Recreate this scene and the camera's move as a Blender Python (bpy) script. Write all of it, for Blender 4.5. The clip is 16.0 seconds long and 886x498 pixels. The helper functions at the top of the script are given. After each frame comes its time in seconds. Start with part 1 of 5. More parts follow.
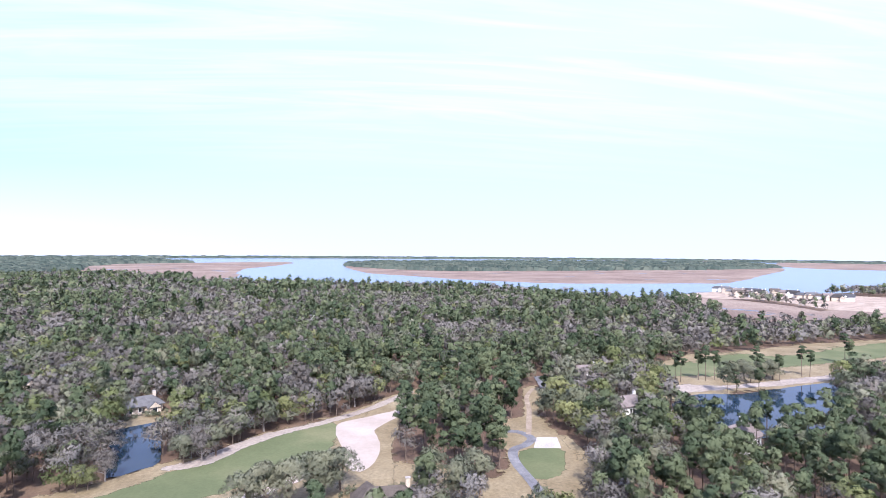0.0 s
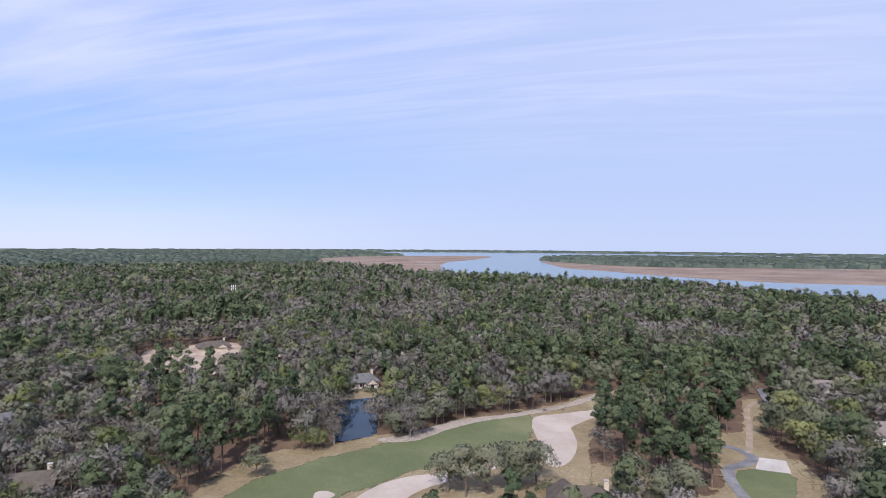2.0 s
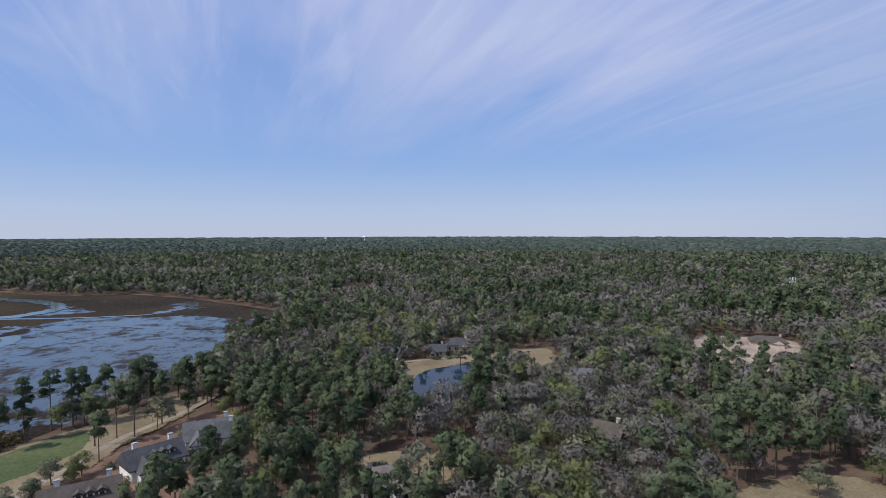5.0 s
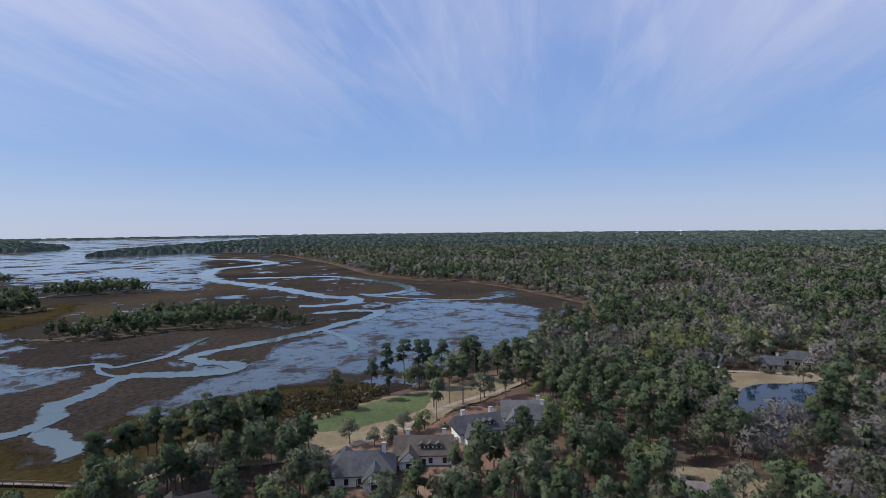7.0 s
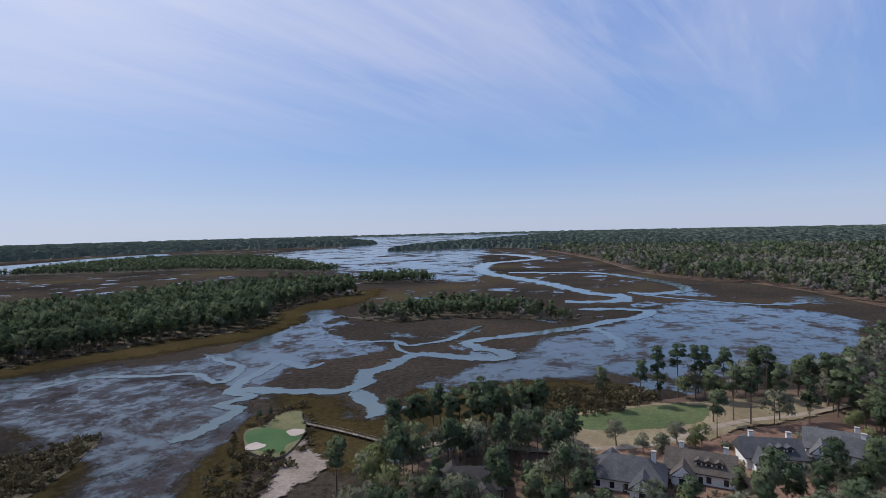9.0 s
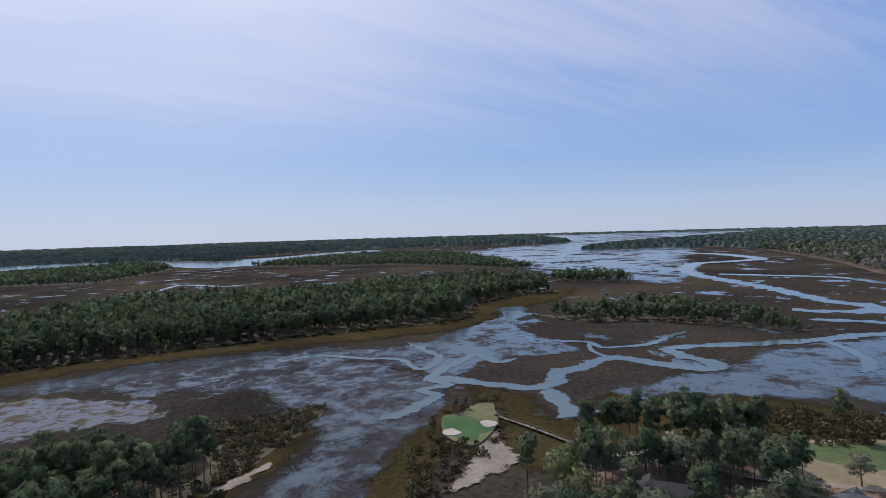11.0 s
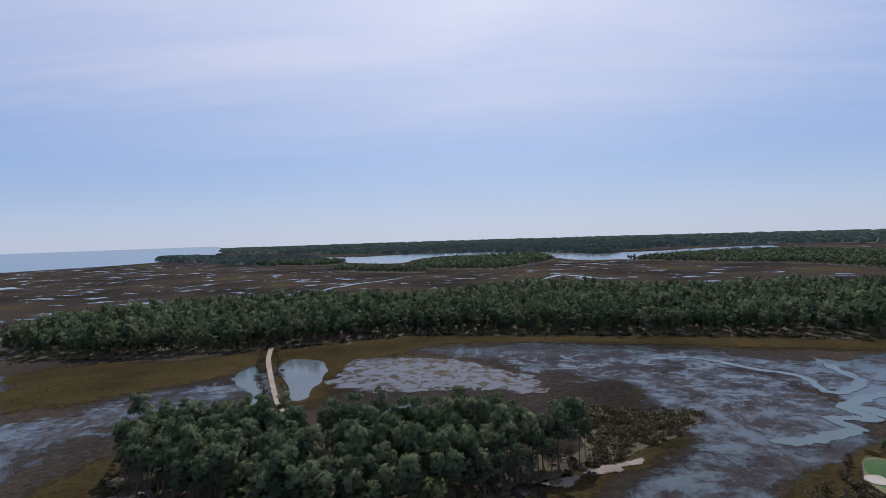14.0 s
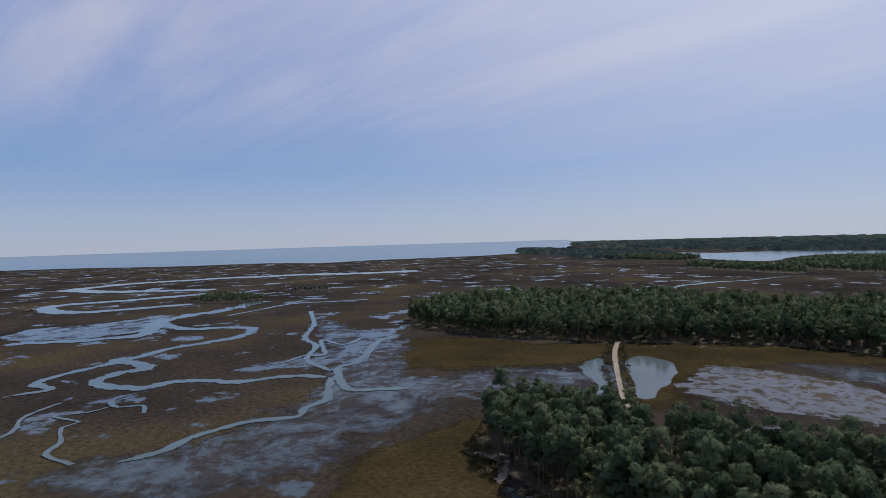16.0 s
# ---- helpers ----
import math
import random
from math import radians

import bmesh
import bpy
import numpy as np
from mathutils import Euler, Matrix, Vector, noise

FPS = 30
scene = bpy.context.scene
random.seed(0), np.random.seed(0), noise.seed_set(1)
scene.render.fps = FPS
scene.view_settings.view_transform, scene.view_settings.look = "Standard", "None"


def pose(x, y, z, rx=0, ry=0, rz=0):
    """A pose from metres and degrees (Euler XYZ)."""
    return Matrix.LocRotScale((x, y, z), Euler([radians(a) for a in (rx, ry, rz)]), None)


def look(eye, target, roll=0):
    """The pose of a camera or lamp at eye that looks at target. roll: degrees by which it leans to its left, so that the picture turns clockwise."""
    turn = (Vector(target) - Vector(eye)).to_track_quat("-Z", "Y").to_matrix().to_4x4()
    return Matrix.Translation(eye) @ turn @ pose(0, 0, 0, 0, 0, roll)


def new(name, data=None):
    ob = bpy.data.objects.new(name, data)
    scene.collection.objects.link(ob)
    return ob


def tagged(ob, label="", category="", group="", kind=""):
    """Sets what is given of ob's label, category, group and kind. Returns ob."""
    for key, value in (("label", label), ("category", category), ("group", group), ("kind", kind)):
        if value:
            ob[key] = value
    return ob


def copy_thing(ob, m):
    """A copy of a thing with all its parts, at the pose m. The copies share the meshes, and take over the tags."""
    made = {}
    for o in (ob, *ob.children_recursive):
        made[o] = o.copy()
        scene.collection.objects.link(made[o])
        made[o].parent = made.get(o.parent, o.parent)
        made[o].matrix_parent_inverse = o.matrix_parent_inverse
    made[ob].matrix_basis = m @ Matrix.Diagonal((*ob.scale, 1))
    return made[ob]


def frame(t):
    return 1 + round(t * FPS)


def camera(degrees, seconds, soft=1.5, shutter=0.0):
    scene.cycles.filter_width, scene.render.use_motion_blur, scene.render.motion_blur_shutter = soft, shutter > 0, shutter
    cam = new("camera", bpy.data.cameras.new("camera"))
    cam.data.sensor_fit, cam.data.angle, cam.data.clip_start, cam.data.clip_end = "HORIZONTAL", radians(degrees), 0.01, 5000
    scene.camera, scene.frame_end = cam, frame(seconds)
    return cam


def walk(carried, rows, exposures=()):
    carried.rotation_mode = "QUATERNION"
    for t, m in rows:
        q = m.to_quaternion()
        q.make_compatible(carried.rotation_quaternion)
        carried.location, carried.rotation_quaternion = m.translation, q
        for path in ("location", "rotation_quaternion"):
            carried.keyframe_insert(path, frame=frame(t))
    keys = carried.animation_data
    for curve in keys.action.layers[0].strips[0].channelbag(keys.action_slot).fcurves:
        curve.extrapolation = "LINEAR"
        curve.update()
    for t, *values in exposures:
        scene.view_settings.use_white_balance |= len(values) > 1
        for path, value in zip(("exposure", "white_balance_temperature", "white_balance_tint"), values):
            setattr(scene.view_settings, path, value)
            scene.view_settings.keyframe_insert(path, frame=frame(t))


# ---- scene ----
EYE = 65.0
cam = camera(78.49, 16.0, soft=0.55)
ROWS = [
    (0, pose(0, 0, EYE, 90.17, -0.39, -7.10)),
    (0.5, pose(0, 0, EYE, 90.08, -0.43, -4.35)),
    (1, pose(0, 0, EYE, 89.92, -0.43, -0.00)),
    (1.5, pose(0, 0, EYE, 89.70, -0.43, 6.16)),
    (2, pose(0, 0, EYE, 89.45, -0.39, 13.43)),
    (2.5, pose(0, 0, EYE, 89.17, -0.38, 21.50)),
    (3, pose(0, 0, EYE, 88.87, -0.29, 31.01)),
    (3.5, pose(0, 0, EYE, 88.55, -0.24, 42.41)),
    (4, pose(0, 0, EYE, 88.33, -0.07, 51.39)),
    (4.2, pose(0, 0, EYE, 88.28, -0.03, 54.75)),
    (6.3, pose(0, 0, EYE, 87.74, 0.36, 87.75)),
    (6.5, pose(0, 0, EYE, 87.71, 0.41, 91.14)),
    (7, pose(0, 0, EYE, 87.66, 0.62, 99.31)),
    (7.5, pose(0, 0, EYE, 87.64, 0.78, 106.66)),
    (8, pose(0, 0, EYE, 87.65, 1.01, 113.82)),
    (8.5, pose(0, 0, EYE, 87.66, 1.21, 120.57)),
    (9, pose(0, 0, EYE, 87.71, 1.37, 126.91)),
    (9.2, pose(0, 0, EYE, 87.72, 1.43, 128.72)),
    (11.3, pose(0, 0, EYE, 88.05, 1.70, 150.69)),
    (11.5, pose(0, 0, EYE, 88.08, 1.73, 153.14)),
    (12, pose(0, 0, EYE, 88.19, 1.83, 158.61)),
    (12.5, pose(0, 0, EYE, 88.27, 1.83, 164.44)),
    (13, pose(0, 0, EYE, 88.35, 1.80, 170.38)),
    (13.5, pose(0, 0, EYE, 88.41, 1.82, 177.74)),
    (14, pose(0, 0, EYE, 88.50, 1.78, 185.35)),
    (14.5, pose(0, 0, EYE, 88.59, 1.70, 193.59)),
    (15, pose(0, 0, EYE, 88.72, 1.70, 202.70)),
    (15.5, pose(0, 0, EYE, 88.84, 1.70, 211.68)),
    (16, pose(0, 0, EYE, 88.93, 1.65, 220.96)),
]
EXPOSURES = [(0.0, 1.22, 6050, 20), (0.5, 1.08, 6100, 19), (1.0, 0.9, 6150, 18), (1.5, 0.68, 6250, 17), (2.0, 0.48, 6350, 16), (3.0, 0.24, 6400, 14), (4.0, 0.04, 6300, 12), (9.0, -0.06, 6250, 11), (13.5, -0.06, 6350, 11), (15.0, -0.2, 6400, 11), (16.0, -0.32, 6450, 11)]
walk(cam, ROWS, EXPOSURES)

# ---- daylight ----
SUN_AZ, SUN_EL = radians(181.0), radians(50.0)
world = bpy.data.worlds.new("sky")
scene.world = world
world.use_nodes = True
wn, wl = world.node_tree.nodes, world.node_tree.links
wn.clear()
w_out, w_bg = wn.new("ShaderNodeOutputWorld"), wn.new("ShaderNodeBackground")
sky = wn.new("ShaderNodeTexSky")
sky.sky_type, sky.sun_disc = "NISHITA", False
sky.sun_elevation, sky.sun_rotation = SUN_EL, math.pi
sky.altitude, sky.air_density, sky.dust_density, sky.ozone_density = 0.0, 1.0, 0.0, 3.0
w_co = wn.new("ShaderNodeTexCoord")


def sky_math(op, x, y=0.0, z=0.0):
    k = wn.new("ShaderNodeMath")
    k.operation = op
    for s, v in zip(k.inputs, (x, y, z)):
        if isinstance(v, (int, float)):
            s.default_value = v
        else:
            wl.new(v, s)
    return k.outputs[0]


def sky_mix(fac, x, y):
    k = wn.new("ShaderNodeMix")
    k.data_type = "RGBA"
    for s, v in ((k.inputs[0], fac), (k.inputs[6], x), (k.inputs[7], y)):
        if isinstance(v, float):
            s.default_value = v
        elif isinstance(v, tuple):
            s.default_value = (*v, 1)
        else:
            wl.new(v, s)
    return k.outputs[2]


# haze: pale at the horizon, clear blue above it, paler again under the thin high cloud
w_sep = wn.new("ShaderNodeSeparateXYZ")
wl.new(w_co.outputs["Generated"], w_sep.inputs[0])
haze = wn.new("ShaderNodeValToRGB")
tones = ((0.0, (0.50, 0.58, 0.76)), (0.04, (0.46, 0.57, 0.79)), (0.13, (0.29, 0.46, 0.80)), (0.32, (0.27, 0.41, 0.78)), (1.0, (0.16, 0.30, 0.72)))
while len(haze.color_ramp.elements) < len(tones):
    haze.color_ramp.elements.new(0.5)
for k, (p, c) in zip(haze.color_ramp.elements, tones):
    k.position, k.color = p, (*(v * 0.95 for v in c), 1)
wl.new(w_sep.outputs[2], haze.inputs[0])
bright = wn.new("ShaderNodeVectorMath")
bright.operation = "SCALE"
bright.inputs["Scale"].default_value = 11.0
wl.new(haze.outputs[0], bright.inputs[0])
w_col = sky_mix(0.88, sky.outputs[0], bright.outputs[0])
# streaks of thin high cloud, projected on a level layer
flat = wn.new("ShaderNodeVectorMath")
flat.operation = "DIVIDE"
w_div = wn.new("ShaderNodeCombineXYZ")
up = sky_math("MAXIMUM", sky_math("ADD", w_sep.outputs[2], 0.12), 0.05)
for k in range(3):
    wl.new(up, w_div.inputs[k])
wl.new(w_co.outputs["Generated"], flat.inputs[0])
wl.new(w_div.outputs[0], flat.inputs[1])
w_map = wn.new("ShaderNodeMapping")
w_map.inputs["Rotation"].default_value, w_map.inputs["Scale"].default_value = (0.0, 0.0, 0.6), (0.35, 1.1, 0.0)
wl.new(flat.outputs[0], w_map.inputs["Vector"])
veil = wn.new("ShaderNodeTexNoise")
veil.inputs["Scale"].default_value, veil.inputs["Detail"].default_value, veil.inputs["Distortion"].default_value = 1.5, 10.0, 0.5
wl.new(w_map.outputs[0], veil.inputs["Vector"])
veil_ramp = wn.new("ShaderNodeMapRange")
veil_ramp.inputs["From Min"].default_value, veil_ramp.inputs["From Max"].default_value, veil_ramp.inputs["To Max"].default_value = 0.34, 0.70, 0.85
wl.new(veil.outputs["Fac"], veil_ramp.inputs["Value"])
high = wn.new("ShaderNodeMapRange")
high.interpolation_type = "SMOOTHSTEP"
high.inputs["From Min"].default_value, high.inputs["From Max"].default_value = 0.08, 0.34
wl.new(w_sep.outputs[2], high.inputs["Value"])
w_col = sky_mix(sky_math("MULTIPLY", veil_ramp.outputs[0], high.outputs[0]), w_col, (5.8, 6.3, 8.5))
# a broad milky veil in the north-east
to_veil = wn.new("ShaderNodeVectorMath")
to_veil.operation = "DOT_PRODUCT"
to_veil.inputs[1].default_value = (0.35, 0.93, 0.1)
wl.new(w_co.outputs["Generated"], to_veil.inputs[0])
milky = wn.new("ShaderNodeMapRange")
milky.interpolation_type = "SMOOTHSTEP"
milky.inputs["From Min"].default_value, milky.inputs["From Max"].default_value, milky.inputs["To Max"].default_value = 0.35, 1.0, 0.8
wl.new(to_veil.outputs["Value"], milky.inputs["Value"])
w_col = sky_mix(milky.outputs[0], w_col, (4.2, 5.15, 7.2))
# the glow of the veiled sun
to_sun = wn.new("ShaderNodeVectorMath")
to_sun.operation = "DOT_PRODUCT"
to_sun.inputs[1].default_value = (-math.sin(SUN_AZ) * math.cos(SUN_EL), math.cos(SUN_AZ) * math.cos(SUN_EL), math.sin(SUN_EL))
wl.new(w_co.outputs["Generated"], to_sun.inputs[0])
halo = sky_math("MULTIPLY", sky_math("POWER", sky_math("MAXIMUM", to_sun.outputs["Value"], 0.0), 5.0), 0.95)
w_col = sky_mix(halo, w_col, (11.0, 11.2, 12.4))
# fine wisps of cirrus, combed by the high wind
wisp_map = wn.new("ShaderNodeMapping")
wisp_map.inputs["Rotation"].default_value, wisp_map.inputs["Scale"].default_value = (0.0, 0.0, 0.85), (0.22, 1.7, 0.0)
wl.new(flat.outputs[0], wisp_map.inputs["Vector"])
wisp = wn.new("ShaderNodeTexNoise")
wisp.inputs["Scale"].default_value, wisp.inputs["Detail"].default_value, wisp.inputs["Roughness"].default_value, wisp.inputs["Distortion"].default_value = 2.6, 12.0, 0.62, 0.9
wl.new(wisp_map.outputs[0], wisp.inputs["Vector"])
wisp_ramp = wn.new("ShaderNodeMapRange")
wisp_ramp.inputs["From Min"].default_value, wisp_ramp.inputs["From Max"].default_value, wisp_ramp.inputs["To Max"].default_value = 0.45, 0.8, 0.42
wl.new(wisp.outputs["Fac"], wisp_ramp.inputs["Value"])
w_col = sky_mix(sky_math("MULTIPLY", wisp_ramp.outputs[0], high.outputs[0]), w_col, (7.6, 7.9, 9.3))
wl.new(w_col, w_bg.inputs["Color"])
w_bg.inputs["Strength"].default_value = 0.09
wl.new(w_bg.outputs[0], w_out.inputs["Surface"])
sun = new("sun", bpy.data.lights.new("sun", "SUN"))
sun.data.energy, sun.data.angle, sun.data.color = 3.8, radians(0.6), (1.0, 0.95, 0.88)
sun.matrix_world = look((-math.sin(SUN_AZ) * 100 * math.cos(SUN_EL), math.cos(SUN_AZ) * 100 * math.cos(SUN_EL), 100 * math.sin(SUN_EL)), (0, 0, 0))


# ---- materials ----
def nodes_of(name):
    m = bpy.data.materials.new(name)
    m.use_nodes = True
    n = m.node_tree.nodes
    n.clear()
    return m, n, m.node_tree.links


def noise_node(n, l, vector, scale, detail=4.0, rough=0.55, distortion=0.0):
    k = n.new("ShaderNodeTexNoise")
    k.inputs["Scale"].default_value, k.inputs["Detail"].default_value = scale, detail
    k.inputs["Roughness"].default_value, k.inputs["Distortion"].default_value = rough, distortion
    l.new(vector, k.inputs["Vector"])
    return k.outputs["Fac"]


def ramp_node(n, l, value, stops):
    r = n.new("ShaderNodeValToRGB")
    e = r.color_ramp.elements
    while len(e) < len(stops):
        e.new(0.5)
    for k, (p, c) in zip(e, stops):
        k.position, k.color = p, (*c, 1)
    l.new(value, r.inputs[0])
    return r.outputs[0]


def mix_node(n, l, fac, a, b, blend="MIX"):
    k = n.new("ShaderNodeMix")
    k.data_type, k.blend_type = "RGBA", blend
    if isinstance(fac, float):
        k.inputs[0].default_value = fac
    else:
        l.new(fac, k.inputs[0])
    l.new(a, k.inputs[6])
    if isinstance(b, tuple):
        k.inputs[7].default_value = (*b, 1)
    else:
        l.new(b, k.inputs[7])
    return k.outputs[2]


def surface(name, low, mid, high, scale, fine, rough=0.9, bump=0.3, depth=0.3, spec=0.25, vary=0.0, metal=0.0, grit=0.6):
    """A matt surface: three tones spread by a large noise, broken by a fine one with relief."""
    m, n, l = nodes_of(name)
    co = n.new("ShaderNodeTexCoord").outputs["Object"]
    c = ramp_node(n, l, noise_node(n, l, co, scale, 5), ((0.3, low), (0.5, mid), (0.7, high)))
    f = noise_node(n, l, co, fine, 4, 0.65)
    c = mix_node(n, l, grit, c, ramp_node(n, l, f, ((0.3, (0.55, 0.55, 0.55)), (0.7, (1.35, 1.35, 1.35)))), "MULTIPLY")
    if vary:
        info = n.new("ShaderNodeObjectInfo").outputs["Random"]
        c = mix_node(n, l, vary, c, ramp_node(n, l, info, ((0.0, (0.6, 0.6, 0.6)), (1.0, (1.3, 1.3, 1.3)))), "MULTIPLY")
    b = n.new("ShaderNodeBsdfPrincipled")
    b.inputs["Roughness"].default_value, b.inputs["Specular IOR Level"].default_value = rough, spec
    b.inputs["Metallic"].default_value = metal
    l.new(c, b.inputs["Base Color"])
    k = n.new("ShaderNodeBump")
    k.inputs["Strength"].default_value, k.inputs["Distance"].default_value = bump, depth
    l.new(f, k.inputs["Height"])
    l.new(k.outputs[0], b.inputs["Normal"])
    o = n.new("ShaderNodeOutputMaterial")
    l.new(b.outputs[0], o.inputs[0])
    return m


def water(name, deep, rough=0.06, ripple=0.12, scale=0.8, spec=0.5):
    m, n, l = nodes_of(name)
    co = n.new("ShaderNodeTexCoord").outputs["Object"]
    c = ramp_node(n, l, noise_node(n, l, co, 0.02, 4), ((0.3, deep), (0.7, tuple(v * 1.5 for v in deep))))
    b = n.new("ShaderNodeBsdfPrincipled")
    b.inputs["IOR"].default_value, b.inputs["Roughness"].default_value, b.inputs["Specular IOR Level"].default_value = 1.33, rough, spec
    l.new(c, b.inputs["Base Color"])
    k = n.new("ShaderNodeBump")
    k.inputs["Strength"].default_value, k.inputs["Distance"].default_value = ripple, 0.1
    l.new(noise_node(n, l, co, scale, 3), k.inputs["Height"])
    l.new(k.outputs[0], b.inputs["Normal"])
    o = n.new("ShaderNodeOutputMaterial")
    l.new(b.outputs[0], o.inputs[0])
    return m


def math_node(n, l, op, a, b=0.0, c=0.0):
    k = n.new("ShaderNodeMath")
    k.operation = op
    for s, v in zip(k.inputs, (a, b, c)):
        if isinstance(v, (int, float)):
            s.default_value = v
        else:
            l.new(v, s)
    return k.outputs[0]


def range_node(n, l, v, low, high):
    k = n.new("ShaderNodeMapRange")
    k.interpolation_type = "SMOOTHSTEP"
    k.inputs["From Min"].default_value, k.inputs["From Max"].default_value = low, high
    l.new(v, k.inputs["Value"])
    return k.outputs[0]


def marsh_ground(name, tones, puddle, soft=0.04, scale=0.03, deep=(0.05, 0.07, 0.085), grain=0.22, ragged=0.7):
    """Salt-marsh grass and mud; water stands where a noise passes the puddle level."""
    m, n, l = nodes_of(name)
    co = n.new("ShaderNodeTexCoord").outputs["Object"]
    big = noise_node(n, l, co, 0.007, 6, 0.6)
    c = ramp_node(n, l, big, ((0.34, tones[0]), (0.46, tones[1]), (0.55, tones[2]), (0.66, tones[3])))
    f = noise_node(n, l, co, grain * 2, 8, 0.8)
    c = mix_node(n, l, 0.8, c, ramp_node(n, l, f, ((0.34, (0.3, 0.3, 0.32)), (0.66, (1.8, 1.8, 1.7)))), "MULTIPLY")
    dry = n.new("ShaderNodeBsdfPrincipled")
    dry.inputs["Roughness"].default_value, dry.inputs["Specular IOR Level"].default_value = 1.0, 0.0
    l.new(c, dry.inputs["Base Color"])
    k = n.new("ShaderNodeBump")
    k.inputs["Strength"].default_value, k.inputs["Distance"].default_value = 0.5, 0.6
    l.new(f, k.inputs["Height"])
    l.new(k.outputs[0], dry.inputs["Normal"])
    pool = n.new("ShaderNodeBsdfPrincipled")
    pool.inputs["Roughness"].default_value, pool.inputs["IOR"].default_value, pool.inputs["Specular IOR Level"].default_value = 0.14, 1.33, 0.38
    pool.inputs["Base Color"].default_value = (*deep, 1)
    h = noise_node(n, l, co, scale, 10, ragged, 0.2)
    fac = range_node(n, l, h, puddle - soft, puddle + soft)
    s = n.new("ShaderNodeMixShader")
    l.new(fac, s.inputs[0])
    l.new(dry.outputs[0], s.inputs[1])
    l.new(pool.outputs[0], s.inputs[2])
    o = n.new("ShaderNodeOutputMaterial")
    l.new(s.outputs[0], o.inputs[0])
    return m


def fraying(m, scale=0.12, level=0.38, soft=0.08):
    """Lets a ground cover thin out towards its border, by the value 'spread' of its mesh."""
    n, l = m.node_tree.nodes, m.node_tree.links
    o = next(k for k in n if k.type == "OUTPUT_MATERIAL")
    top = o.inputs[0].links[0].from_socket
    at = n.new("ShaderNodeAttribute")
    at.attribute_name = "spread"
    co = n.new("ShaderNodeTexCoord").outputs["Object"]
    v = math_node(n, l, "ADD", at.outputs["Fac"], math_node(n, l, "MULTIPLY_ADD", noise_node(n, l, co, scale, 7, 0.65, 0.5), 1.6, -0.8))
    s = n.new("ShaderNodeMixShader")
    l.new(range_node(n, l, v, level - soft, level + soft), s.inputs[0])
    l.new(n.new("ShaderNodeBsdfTransparent").outputs[0], s.inputs[1])
    l.new(top, s.inputs[2])
    l.new(s.outputs[0], o.inputs[0])
    return m


def foliage(name, dark, mid, light, glow=0.22, tree=0.11, lacy=0.0, spray=4.5):
    m, n, l = nodes_of(name)
    # each tree has its own tone; leaves vary a little round it
    g = n.new("ShaderNodeNewGeometry")
    own = n.new("ShaderNodeAttribute")
    own.attribute_name = "tone"
    c = ramp_node(n, l, own.outputs["Fac"], ((0.0, dark), (0.5, mid), (1.0, light)))
    c = mix_node(n, l, 1.0, c, ramp_node(n, l, g.outputs["Random Per Island"], ((0.0, (0.88, 0.89, 0.9)), (1.0, (1.12, 1.11, 1.1)))), "MULTIPLY")
    wide = noise_node(n, l, g.outputs["Position"], tree, 3, 0.6)
    c = mix_node(n, l, 0.6, c, ramp_node(n, l, wide, ((0.34, (0.68, 0.72, 0.72)), (0.66, (1.3, 1.24, 1.12)))), "MULTIPLY")
    d, t = n.new("ShaderNodeBsdfDiffuse"), n.new("ShaderNodeBsdfTranslucent")
    l.new(c, d.inputs[0])
    l.new(c, t.inputs[0])
    s = n.new("ShaderNodeMixShader")
    s.inputs[0].default_value = glow
    l.new(d.outputs[0], s.inputs[1])
    l.new(t.outputs[0], s.inputs[2])
    top = s.outputs[0]
    if lacy:
        # gaps between the sprays of a clump
        gap = n.new("ShaderNodeMixShader")
        co = n.new("ShaderNodeTexCoord").outputs["Object"]
        l.new(math_node(n, l, "GREATER_THAN", noise_node(n, l, co, spray, 2, 0.6), lacy), gap.inputs[0])
        l.new(n.new("ShaderNodeBsdfTransparent").outputs[0], gap.inputs[1])
        l.new(top, gap.inputs[2])
        top = gap.outputs[0]
    o = n.new("ShaderNodeOutputMaterial")
    l.new(top, o.inputs[0])
    return m


M = {}
M["litter"] = surface("leaf_litter", (0.07, 0.045, 0.03), (0.10, 0.065, 0.045), (0.14, 0.10, 0.065), 0.05, 1.5)
M["straw"] = surface("pine_straw", (0.115, 0.066, 0.048), (0.155, 0.092, 0.063), (0.20, 0.13, 0.085), 0.09, 1.2)
M["rough"] = surface("dormant_grass", (0.138, 0.107, 0.060), (0.187, 0.149, 0.09), (0.236, 0.196, 0.124), 0.06, 1.2)
M["fairway"] = surface("mown_grass", (0.075, 0.092, 0.046), (0.098, 0.114, 0.058), (0.145, 0.146, 0.080), 0.035, 1.2, 0.9, 0.1, spec=0.1, grit=0.22)
M["green"] = surface("green_grass", (0.036, 0.076, 0.029), (0.045, 0.090, 0.034), (0.058, 0.102, 0.043), 0.08, 1.5, 0.85, 0.1, spec=0.1, grit=0.2)
M["sand"] = surface("white_sand", (0.28, 0.238, 0.205), (0.325, 0.28, 0.245), (0.365, 0.32, 0.283), 0.08, 0.9, 0.95, 0.2, grit=0.15)
M["mudsand"] = surface("tidal_sand", (0.20, 0.15, 0.115), (0.29, 0.23, 0.18), (0.37, 0.31, 0.25), 0.08, 0.5, 0.8, 0.2)
